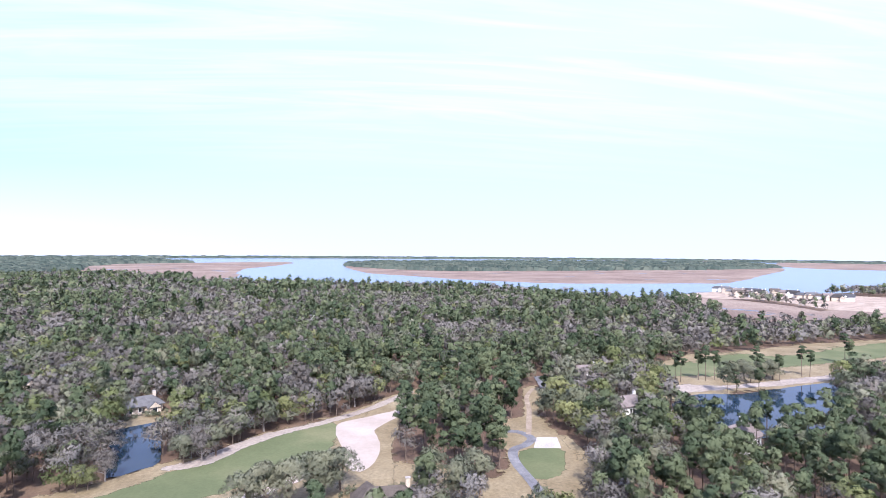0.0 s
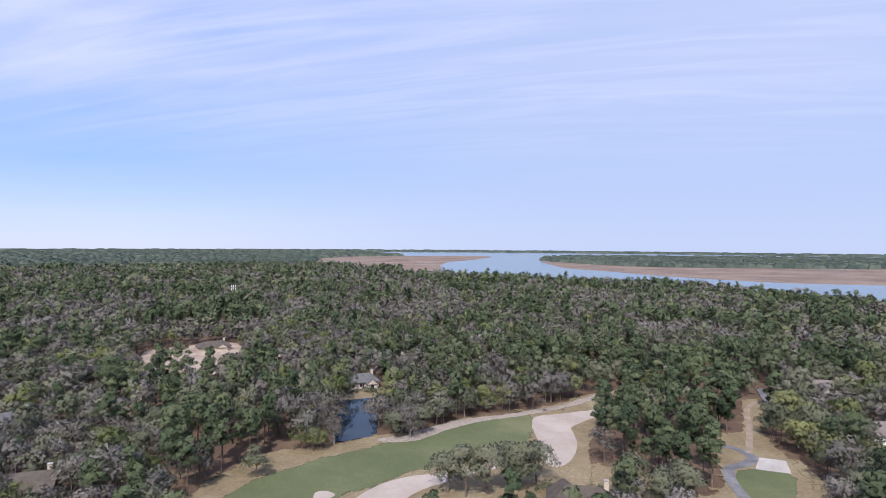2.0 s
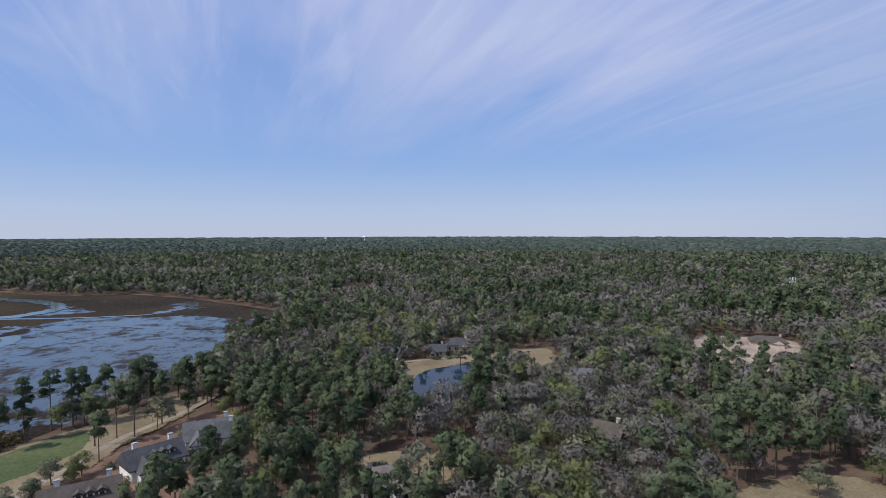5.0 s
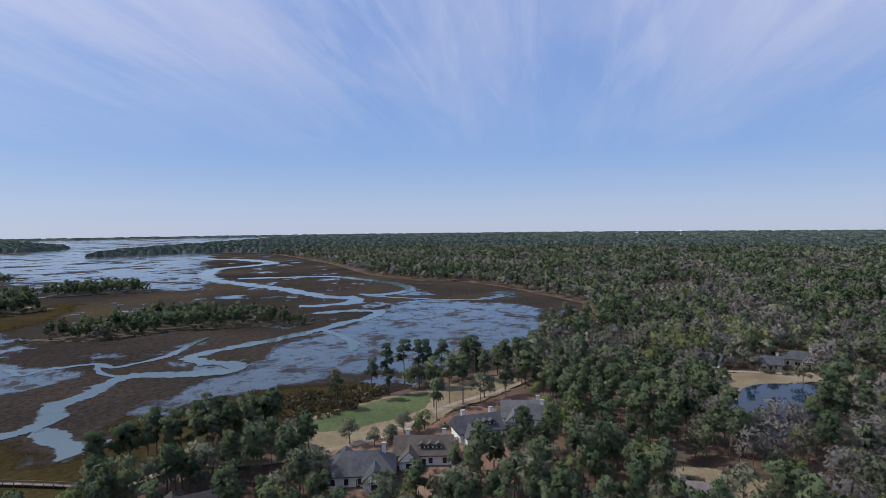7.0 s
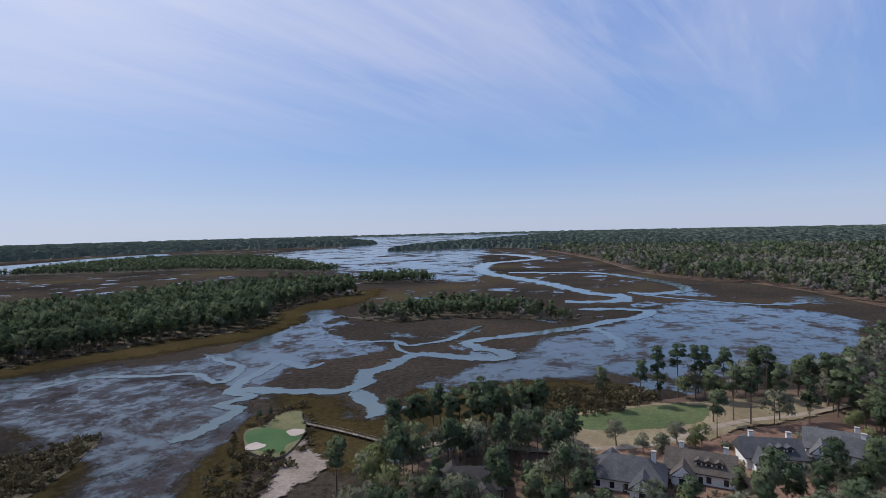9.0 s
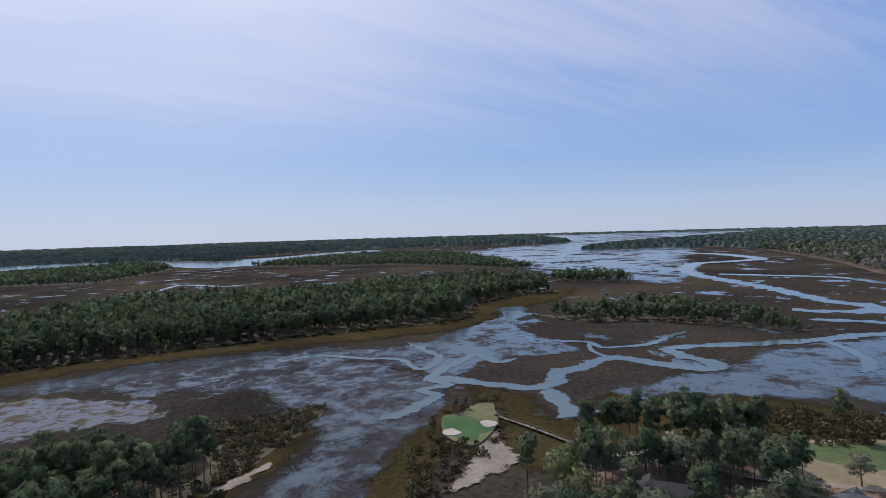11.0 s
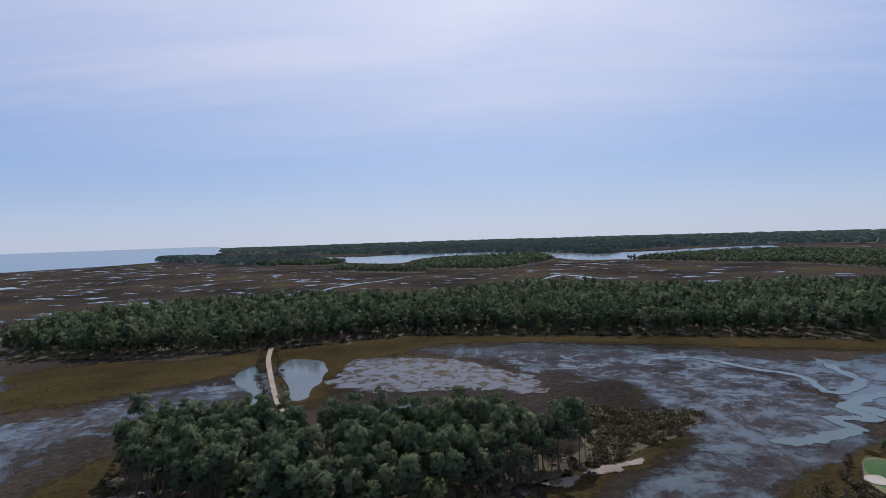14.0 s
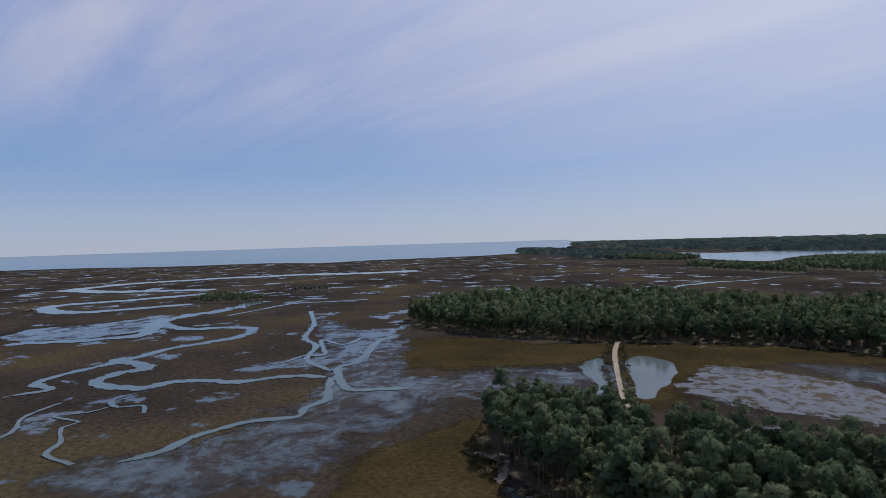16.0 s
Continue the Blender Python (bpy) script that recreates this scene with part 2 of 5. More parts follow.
M["ochre"] = surface("ochre_cordgrass", (0.028, 0.0225, 0.011), (0.041, 0.032, 0.015), (0.058, 0.043, 0.020), 0.025, 0.6, 1.0, 0.5, 0.3, 0.0, grit=0.9)
M["asphalt"] = surface("worn_asphalt", (0.10, 0.10, 0.11), (0.14, 0.14, 0.15), (0.19, 0.19, 0.20), 0.2, 3.0)
M["gravel"] = surface("pale_gravel", (0.19, 0.148, 0.108), (0.25, 0.203, 0.155), (0.31, 0.26, 0.21), 0.15, 2.0)
M["concrete"] = surface("concrete", (0.30, 0.28, 0.26), (0.35, 0.33, 0.31), (0.40, 0.38, 0.36), 0.2, 2.0)
M["timber"] = surface("weathered_timber", (0.11, 0.09, 0.075), (0.16, 0.13, 0.11), (0.22, 0.19, 0.16), 0.3, 4.0, 0.85, 0.2, 0.02, vary=0.4)
M["bark"] = surface("bark", (0.10, 0.075, 0.06), (0.15, 0.115, 0.09), (0.21, 0.165, 0.135), 0.8, 5.0, 0.95, 0.4, 0.05)
M["greybark"] = surface("grey_bark", (0.17, 0.15, 0.135), (0.22, 0.20, 0.18), (0.28, 0.255, 0.235), 0.8, 5.0, 0.95, 0.4, 0.05)
M["river"] = water("river_water", (0.05, 0.085, 0.11), 0.16, 0.2, 0.25)
M["pond"] = water("pond_water", (0.010, 0.02, 0.034), 0.03, 0.04, spec=0.32)
M["creek"] = water("creek_water", (0.06, 0.075, 0.08), 0.12, 0.1, spec=0.42)
BROWN = ((0.022, 0.019, 0.017), (0.033, 0.028, 0.025), (0.043, 0.035, 0.029), (0.055, 0.045, 0.027))
PURPLE = ((0.030, 0.027, 0.031), (0.039, 0.035, 0.039), (0.047, 0.042, 0.045), (0.041, 0.036, 0.032))
ROSE = ((0.135, 0.103, 0.092), (0.168, 0.131, 0.117), (0.195, 0.154, 0.136), (0.225, 0.184, 0.158))
M["marsh"] = marsh_ground("marsh_grass", BROWN, 0.59, 0.02, 0.022)
M["wet"] = fraying(marsh_ground("flooded_marsh", PURPLE, 0.512, 0.06, 0.045, grain=0.9, ragged=0.88), 0.08, 0.32, 0.2)
M["shallows"] = fraying(marsh_ground("open_shallows", PURPLE, 0.462, 0.05, 0.04, grain=0.5, ragged=0.84), 0.05, 0.3, 0.12)
M["streaks"] = marsh_ground("streaked_marsh", PURPLE, 0.465, 0.025, 0.0065)
M["streaks_near"] = fraying(marsh_ground("streaked_flat", PURPLE, 0.455, 0.025, 0.012), 0.02, 0.3, 0.12)
M["rose"] = marsh_ground("dormant_cordgrass", ROSE, 0.62, 0.02, 0.008)
M["mudflat"] = fraying(marsh_ground("wet_mudflat", ((0.045, 0.038, 0.028), (0.06, 0.05, 0.04), (0.08, 0.066, 0.052), (0.07, 0.056, 0.036)), 0.475, 0.04, 0.14, deep=(0.06, 0.06, 0.065), ragged=0.76), 0.12, 0.4, 0.06)
for k, s, lev in (("ochre", 0.08, 0.15), ("rough", 0.2, 0.15), ("fairway", 0.15, 0.2), ("straw", 0.2, 0.2)):
    fraying(M[k], s, lev, 0.3 if k == "ochre" else 0.1)
fraying(M["mudsand"], 0.2, 0.62, 0.15)
M["sandflat"] = fraying(surface("dull_sand_flat", (0.15, 0.122, 0.10), (0.20, 0.165, 0.138), (0.25, 0.21, 0.18), 0.08, 0.9, 0.95, 0.2), 0.22, 0.66, 0.12)
M["pale"] = fraying(surface("pale_sand", (0.22, 0.185, 0.16), (0.265, 0.23, 0.20), (0.31, 0.272, 0.24), 0.08, 0.9, 0.95, 0.2), 0.2, 0.3, 0.1)
M["turf"] = fraying(surface("olive_turf", (0.048, 0.066, 0.024), (0.062, 0.085, 0.03), (0.09, 0.105, 0.042), 0.05, 0.8, 0.9, 0.1), 0.15, 0.2, 0.1)
M["stream"] = fraying(water("stream_water", (0.055, 0.08, 0.085), 0.12, 0.1, spec=0.42), 0.16, 0.34, 0.06)
M["channel"] = fraying(water("channel_water", (0.055, 0.08, 0.085), 0.12, 0.1, spec=0.42), 0.05, 0.34, 0.06)
# far island floor, its colour darkened to stand in for tree shade
M["shade"] = surface("shade_toned_floor", (0.026, 0.024, 0.016), (0.036, 0.032, 0.021), (0.05, 0.042, 0.027), 0.05, 1.5)
# olive-brown floor, toned down in place of the shade of closer trees
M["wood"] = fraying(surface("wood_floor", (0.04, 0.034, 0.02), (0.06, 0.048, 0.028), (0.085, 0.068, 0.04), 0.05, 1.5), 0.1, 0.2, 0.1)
TONES = {
    "pine": ((0.058, 0.082, 0.050), (0.090, 0.117, 0.070), (0.128, 0.152, 0.089), 0.18),
    "oak": ((0.090, 0.105, 0.072), (0.142, 0.155, 0.109), (0.200, 0.206, 0.153), 0.22),
    "bare": ((0.108, 0.100, 0.093), (0.148, 0.139, 0.131), (0.190, 0.180, 0.172), 0.14),
    "spring": ((0.108, 0.134, 0.061), (0.152, 0.174, 0.081), (0.204, 0.220, 0.109), 0.28),
}
LEAF = {k: foliage(k + "_foliage", *v, lacy=0.48, spray=9.0) for k, v in TONES.items()}
LEAF_MID = {k: foliage(k + "_crowns", *v, lacy=0.48, spray=6.5) for k, v in TONES.items()}
LEAF_FAR = {k: foliage(k + "_canopy", *v, lacy=0.46, spray=4.0) for k, v in TONES.items()}

# ---- the lie of the land ----
OUTLINE = {}
OUTLINE["fairway_a"] = [(-94, 94), (-88, 106), (-85, 119), (-79, 139), (-61, 162), (-45, 182), (-30, 199), (-16, 207), (-13, 192), (-18, 174), (-29, 160), (-44, 147), (-53, 134), (-61, 124), (-65, 103), (-89, 82)]
OUTLINE["rough_a"] = [(-91, 104), (-94, 128), (-91, 148), (-78, 157), (-64, 171), (-47, 181), (-40, 195), (-19, 208), (-6, 224), (17, 251), (20, 245), (5, 214), (-3, 179), (2, 167), (13, 164), (23, 157), (-6, 123), (-58, 93)]
OUTLINE["waste_a"] = [(-63, 169), (-55, 174), (-49, 183), (-38, 196), (-19, 209), (-4, 224), (9, 241), (17, 249), (16, 244), (0, 222), (-15, 207), (-30, 196), (-41, 184), (-48, 173), (-56, 167)]
OUTLINE["bunker_a"] = [(16, 236), (9, 221), (1, 215), (-6, 210), (-13, 205), (-13, 193), (-10, 177), (-8, 164), (-4, 160), (0, 167), (2, 180), (1, 191), (0, 196), (3, 202), (9, 211), (18, 225)]
OUTLINE["bunker_b"] = [(-64, 127), (-64, 129), (-62, 130), (-59, 129), (-59, 127), (-61, 125), (-63, 125)]
OUTLINE["bunker_c"] = [(-53, 125), (-50, 136), (-43, 144), (-36, 148), (-21, 161), (-20, 156), (-36, 139), (-41, 130), (-47, 122)]
OUTLINE["pond_a"] = [(-75, 163), (-80, 178), (-87, 192), (-95, 200), (-91, 207), (-80, 214), (-74, 222), (-74, 211), (-73, 198), (-64, 174), (-68, 168)]
OUTLINE["bank"] = [(-93, 214), (-90, 224), (-84, 230), (-74, 227), (-69, 221), (-75, 217), (-80, 215), (-88, 208)]
OUTLINE["pond_b"] = [(-178, 59), (-213, 74), (-232, 87), (-236, 105), (-232, 114), (-198, 95), (-184, 82), (-176, 72)]
OUTLINE["fairway_b"] = [(-244, 77), (-252, 102), (-254, 133), (-251, 166), (-196, 132), (-238, 125), (-233, 97), (-202, 67)]
OUTLINE["pond_c"] = [(125, 216), (143, 230), (163, 230), (191, 236), (224, 242), (184, 194), (158, 178), (132, 174), (118, 181)]
OUTLINE["rough_c"] = [(138, 272), (196, 319), (231, 325), (288, 345), (380, 362), (428, 366), (306, 261), (271, 258), (224, 243), (192, 237), (162, 232), (128, 223), (122, 235), (145, 249)]
OUTLINE["fairway_c"] = [(151, 283), (193, 302), (227, 320), (258, 310), (325, 338), (408, 357), (366, 320), (258, 288), (207, 277), (173, 266), (146, 268)]
OUTLINE["sand_c"] = [(134, 241), (147, 248), (174, 245), (212, 254), (253, 263), (277, 264), (272, 259), (231, 250), (196, 242), (166, 238), (138, 234)]
OUTLINE["shore_c"] = [(436, 768), (568, 843), (669, 803), (760, 724), (837, 683), (608, 497), (546, 521), (509, 545), (525, 681), (464, 701)]
OUTLINE["flat_c"] = [(437, 748), (497, 666), (494, 551), (433, 504), (368, 528), (372, 595)]
OUTLINE["clearing"] = [(70, 248), (76, 247), (64, 209), (64, 183), (59, 136), (47, 127), (37, 120), (31, 122), (15, 135), (11, 140), (19, 155), (35, 151), (43, 167), (43, 199), (58, 207)]
OUTLINE["grove"] = [(-2, 155), (7, 231), (26, 252), (65, 259), (60, 204), (42, 191), (39, 150), (9, 143)]
OUTLINE["lawn"] = [(47, 171), (60, 173), (59, 163), (53, 151), (45, 150), (44, 158)]
OUTLINE["clear_d"] = [(-147, 36), (-151, 44), (-147, 53), (-141, 66), (-128, 66), (-126, 39), (-134, 32)]
OUTLINE["clear_e"] = [(-241, 261), (-242, 280), (-209, 308), (-167, 246), (-191, 208)]
OUTLINE["rough_d"] = [(-160, -80), (-185, -66), (-209, -42), (-233, -14), (-226, -7), (-212, -11), (-186, -28), (-165, -36), (-148, -45), (-140, -52), (-140, -64), (-148, -74)]
OUTLINE["clear_h"] = [(-142, -59), (-156, -48), (-171, -34), (-201, -14), (-208, 4), (-180, 6), (-148, -4), (-135, -16), (-122, -28), (-115, -29), (-108, -39), (-119, -48)]
OUTLINE["fairway_d"] = [(-165, -76), (-180, -66), (-196, -54), (-204, -41), (-189, -38), (-174, -48), (-163, -60), (-161, -71)]
OUTLINE["marsh_edge"] = [(-4010, -1783), (-1995, -1356), (-1194, -1095), (-1372, -933), (-1346, -714), (-986, -398), (-743, -237), (-646, -138), (-623, -68), (-511, 14), (-435, 46), (-359, 32), (-322, 9), (-261, 1), (-236, -26), (-223, -44), (-209, -51), (-187, -66), (-163, -78), (-140, -90), (-115, -96), (-103, -100), (-90, -101), (-78, -95), (-90, -90), (0, -70), (75, -60), (110, 20)]
OUTLINE["ochre_a"] = [(-131, -180), (-134, -158), (-127, -132), (-144, -125), (-172, -138), (-197, -110), (-214, -78), (-203, -66), (-185, -66), (-162, -78), (-145, -94), (-128, -107), (-112, -107), (-97, -108), (-100, -119), (-109, -134), (-113, -144), (-121, -155)]
OUTLINE["ochre_b"] = [(-149, -349), (-198, -323), (-267, -363), (-315, -386), (-389, -408), (-426, -407), (-342, -352), (-275, -338), (-228, -305), (-181, -296), (-130, -306)]
OUTLINE["ochre_c"] = [(128, -300), (101, -321), (55, -345), (-17, -341), (-88, -336), (-155, -325), (-215, -315), (-198, -294), (-82, -316), (18, -323), (61, -288), (78, -238), (70, -214), (89, -206), (103, -234)]
OUTLINE["ochre_d"] = [(222, -194), (246, -245), (218, -273), (168, -281), (136, -308), (127, -278), (136, -249), (160, -222), (192, -198)]
OUTLINE["ochre_e"] = [(110, -85), (123, -102), (122, -141), (112, -162), (109, -195), (106, -207), (93, -196), (99, -142), (102, -134), (91, -131), (85, -117), (80, -102), (90, -84)]
OUTLINE["ochre_f"] = [(-65, -236), (-89, -230), (-107, -214), (-89, -193), (-63, -174), (-44, -159), (-30, -141), (-16, -131), (-15, -144), (-31, -160), (-50, -184), (-61, -200), (-57, -219)]
OUTLINE["ochre_g"] = [(-111, -167), (-98, -153), (-86, -138), (-77, -125), (-67, -116), (-55, -107), (-42, -113), (-58, -127), (-75, -144), (-97, -163)]
OUTLINE["mud_a"] = [(77, -281), (57, -285), (40, -284), (16, -276), (-7, -253), (-18, -230), (-21, -217), (13, -224), (41, -223), (73, -229), (76, -256)]
OUTLINE["sand_a"] = [(-101, -137), (-109, -137), (-101, -121), (-104, -116), (-93, -110), (-77, -108), (-69, -112), (-80, -120), (-90, -129)]
OUTLINE["sand_b"] = [(-8, -140), (-15, -144), (-22, -148), (-29, -152), (-35, -156), (-43, -157), (-41, -152), (-35, -148), (-32, -143), (-24, -142), (-18, -135)]
OUTLINE["sand_c2"] = [(104, -126), (101, -130), (95, -133), (89, -130), (89, -123), (84, -118), (86, -116), (93, -125), (99, -124)]
OUTLINE["wet_a"] = [(181, -96), (183, -114), (230, -174), (388, -278), (298, -251), (271, -259), (227, -226), (194, -184), (171, -184), (150, -218), (120, -242), (122, -270), (96, -213), (130, -188), (144, -151), (137, -109), (135, -80), (151, -52), (172, -39), (192, -42), (181, -71)]
OUTLINE["wet_b"] = [(-172, -140), (-204, -137), (-229, -128), (-283, -135), (-336, -119), (-415, -113), (-473, -94), (-435, -3), (-330, 2), (-268, -19), (-244, -49), (-233, -72), (-209, -103), (-176, -124)]
OUTLINE["wet_c"] = [(-151, -261), (-198, -288), (-242, -308), (-282, -347), (-288, -328), (-229, -267), (-217, -205), (-190, -204), (-174, -215), (-143, -202), (-123, -202), (-134, -230)]
OUTLINE["wet_d"] = [(-29, -128), (-48, -152), (-74, -169), (-97, -189), (-120, -183), (-105, -167), (-70, -141), (-52, -120), (-44, -116)]
OUTLINE["wet_e"] = [(48, -302), (17, -310), (-26, -317), (-108, -294), (-149, -255), (-133, -220), (-108, -227), (-59, -227), (-26, -255), (4, -277)]
OUTLINE["wet_f"] = [(-832, -1198), (-1276, -1478), (-1758, -1642), (-1928, -1335), (-1488, -944), (-870, -590), (-569, -379), (-513, -437), (-541, -555), (-652, -797)]
OUTLINE["wet_g"] = [(-61, -235), (-95, -261), (-117, -236), (-118, -200), (-114, -181), (-89, -164), (-69, -156), (-58, -164)]
OUTLINE["wet_h"] = [(512, -86), (549, -114), (536, -147), (530, -185), (540, -218), (461, -170), (449, -141), (467, -110)]
OUTLINE["pool"] = [(112, -271), (109, -283), (93, -278), (85, -263), (80, -239), (81, -226), (77, -213), (84, -210), (93, -232), (103, -249)]
OUTLINE["pool_b"] = [(126, -246), (127, -263), (122, -264), (114, -244), (105, -234), (94, -207), (97, -203), (108, -223), (118, -236)]
OUTLINE["pool_c"] = [(-147, -161), (-153, -158), (-151, -148), (-145, -137), (-148, -129), (-139, -129), (-129, -133), (-137, -140), (-140, -150)]
OUTLINE["creek_a"] = [(-120, -204), (-127, -197), (-134, -184), (-141, -172), (-148, -163), (-159, -164), (-172, -173), (-187, -174), (-206, -178), (-215, -172), (-217, -159), (-221, -145), (-229, -135), (-238, -143), (-240, -159), (-247, -170), (-259, -169), (-278, -158), (-299, -146), (-328, -133), (-356, -125), (-376, -116), (-401, -116), (-406, -130), (-397, -152), (-385, -168)]
OUTLINE["creek_a2"] = [(-422, -191), (-432, -171), (-452, -154), (-479, -167), (-485, -191), (-509, -224), (-543, -265), (-572, -309), (-600, -352), (-627, -395), (-708, -461), (-812, -505), (-880, -486), (-966, -490), (-1063, -615), (-1073, -682), (-1161, -790)]
OUTLINE["creek_b"] = [(-653, -379), (-680, -307), (-688, -263), (-656, -216), (-623, -174), (-569, -131), (-535, -126), (-511, -138), (-502, -155), (-512, -166)]
OUTLINE["creek_c"] = [(-495, -153), (-483, -116), (-475, -73), (-480, -43), (-519, -16)]
OUTLINE["creek_d"] = [(-77, -278), (-85, -278), (-100, -276), (-114, -256), (-128, -242), (-126, -220), (-135, -221), (-147, -235), (-149, -253), (-151, -269)]
OUTLINE["creek_e"] = [(-124, -204), (-133, -211), (-145, -216), (-157, -223), (-165, -226), (-163, -206), (-178, -207)]
OUTLINE["creek_f"] = [(-120, -200), (-123, -192), (-121, -187), (-114, -190), (-109, -190), (-111, -179), (-104, -175), (-94, -170), (-86, -169), (-77, -166)]
OUTLINE["creek_g"] = [(-205, -258), (-215, -244), (-207, -227), (-218, -224), (-230, -209), (-225, -196), (-236, -189), (-253, -185), (-279, -191), (-296, -193)]
OUTLINE["creek_h"] = [(-229, -208), (-215, -193), (-211, -178)]
OUTLINE["creek_i"] = [(-325, -130), (-310, -114), (-293, -101), (-267, -93)]
OUTLINE["creek_j"] = [(779, -815), (845, -719), (940, -649), (974, -580), (1024, -524), (1038, -453), (1064, -383), (1043, -313), (1016, -265), (921, -276), (861, -317), (802, -357), (768, -379)]
OUTLINE["creek_k"] = [(718, -343), (729, -288), (738, -233), (754, -185), (726, -162), (660, -166), (631, -199), (619, -239), (607, -276)]
OUTLINE["creek_l"] = [(557, -327), (534, -290), (517, -252), (511, -222), (496, -196), (461, -173), (434, -155), (440, -131), (458, -108), (478, -80)]
OUTLINE["creek_m"] = [(481, -187), (431, -187), (409, -208), (384, -216), (362, -196), (357, -173), (357, -143), (346, -120), (339, -97), (333, -80), (323, -67), (303, -69), (306, -56), (305, -50)]
OUTLINE["creek_n"] = [(461, -399), (475, -370), (502, -331), (486, -276), (474, -241)]
OUTLINE["creek_o"] = [(354, -112), (313, -114), (312, -100), (302, -87), (283, -88), (269, -97), (268, -110), (256, -120), (242, -127), (235, -141), (225, -153), (211, -159)]
OUTLINE["creek_p"] = [(211, -159), (197, -146), (183, -135), (181, -123), (174, -115), (182, -106), (185, -97), (185, -80), (181, -71), (181, -63), (183, -54)]
OUTLINE["creek_q"] = [(432, -303), (363, -258), (315, -216), (283, -202), (254, -175), (220, -167)]
OUTLINE["creek_r"] = [(263, -251), (261, -234), (228, -191), (223, -172), (189, -151), (174, -161), (162, -169)]
OUTLINE["creek_s"] = [(192, -48), (209, -45), (217, -51), (235, -56), (237, -62), (254, -58), (248, -68), (250, -78)]
OUTLINE["creek_t"] = [(228, -81), (240, -85), (245, -78), (257, -79), (262, -87), (259, -94)]
OUTLINE["creek_u"] = [(239, -38), (248, -45), (262, -50), (272, -63), (273, -70)]
OUTLINE["creek_v"] = [(214, -653), (211, -689), (202, -708), (191, -747), (164, -780), (138, -847), (113, -894)]
OUTLINE["creek_w"] = [(-45, -712), (-69, -755), (-99, -813), (-137, -748)]
OUTLINE["creek_x"] = [(280, -236), (272, -215), (296, -216), (257, -189), (265, -181), (260, -163), (268, -147)]
OUTLINE["wet_i"] = [(167, -66), (180, -78), (180, -96), (168, -118), (162, -138), (156, -161), (144, -136), (151, -116), (161, -100), (149, -79), (142, -70), (168, -51)]
OUTLINE["wet_j"] = [(317, -254), (286, -262), (258, -249), (248, -217), (221, -187), (232, -176), (248, -155), (263, -139), (266, -167), (247, -187), (271, -215), (274, -231)]
OUTLINE["verge"] = [(-8, 148), (5, 150), (6, 180), (9, 205), (14, 228), (18, 246), (6, 240), (-5, 205)]
OUTLINE["lawn_margin"] = [(49, 176), (66, 184), (65, 154), (58, 141), (41, 140)]
OUTLINE["cove"] = [(302, 433), (355, 413), (448, 427), (498, 407), (612, 500), (550, 530), (515, 556), (440, 520), (374, 540)]
OUTLINE["sand_e"] = [(86, -115), (92, -128), (93, -136), (86, -125), (82, -115)]
OUTLINE["brush"] = [(-157, -101), (-179, -100), (-199, -90), (-210, -75), (-207, -56), (-187, -60), (-164, -77)]
OUTLINE["thicket"] = [(-77, -138), (-89, -139), (-94, -130), (-87, -123), (-78, -118), (-69, -109), (-59, -114)]
OUTLINE["causeway"] = [(135, -313), (123, -281), (105, -242), (87, -206), (74, -185), (62, -168), (54, -152), (44, -132)]
OUTLINE["cart_path_a"] = [(84, 272), (80, 247)]
OUTLINE["cart_path_b"] = [(44, 190), (49, 190), (52, 188), (54, 182), (50, 176), (45, 172), (43, 162), (44, 147), (44, 139)]
OUTLINE["dirt_path"] = [(74, 248), (67, 234), (62, 213), (54, 186)]
OUTLINE["cart_path_d"] = [(-121, -101), (-132, -93), (-137, -73), (-149, -57), (-160, -46), (-180, -36), (-195, -27), (-211, -13), (-228, -2), (-244, 9)]
OUTLINE["cart_path_c"] = [(-239, 58), (-252, 83), (-251, 107), (-251, 132), (-250, 162)]
OUTLINE["boardwalk"] = [(-114, -146), (-116, -130), (-117, -112), (-116, -105)]
OUTLINE["green_mound"] = [(-91, -144), (-99, -156), (-106, -155), (-114, -160), (-121, -157), (-117, -150), (-111, -141), (-98, -131), (-92, -130), (-90, -136)]
OUTLINE["putting_green"] = [(-93, -146), (-98, -154), (-104, -152), (-107, -141), (-105, -136), (-99, -135), (-95, -132), (-92, -137)]
OUTLINE["pad"] = [(56, 183), (63, 182), (61, 172), (52, 173)]
OUTLINE["hammock"] = [(101, -132), (106, -160), (94, -164), (84, -164), (71, -165), (48, -169), (27, -168), (6, -169), (-15, -156), (-24, -163), (-22, -152), (-14, -144), (-3, -138), (4, -128), (20, -115), (54, -112)]
OUTLINE["scrub"] = [(-20, -204), (-50, -195), (-68, -197), (-67, -187), (-51, -170), (-41, -162), (-26, -151), (-26, -171), (-21, -182)]
OUTLINE["isle_back"] = [(300, -303), (265, -291), (222, -290), (171, -302), (136, -313), (104, -333), (56, -353), (-17, -350), (-90, -344), (-160, -336), (-219, -326), (-256, -363), (-287, -388), (-353, -400)]
OUTLINE["isle_back_far"] = [(-382, -396), (-383, -465), (-336, -499), (-261, -513), (-181, -502), (-106, -522), (-44, -539), (6, -532), (47, -479), (104, -477), (162, -496), (213, -471), (273, -447), (317, -401), (318, -333)]
OUTLINE["isle_b"] = [(-275, -299), (-279, -253), (-312, -228), (-329, -192), (-342, -155), (-360, -150), (-348, -158), (-361, -210), (-358, -262), (-322, -273), (-281, -287)]
OUTLINE["isle_c"] = [(-460, -473), (-482, -436), (-505, -394), (-533, -437), (-513, -490)]
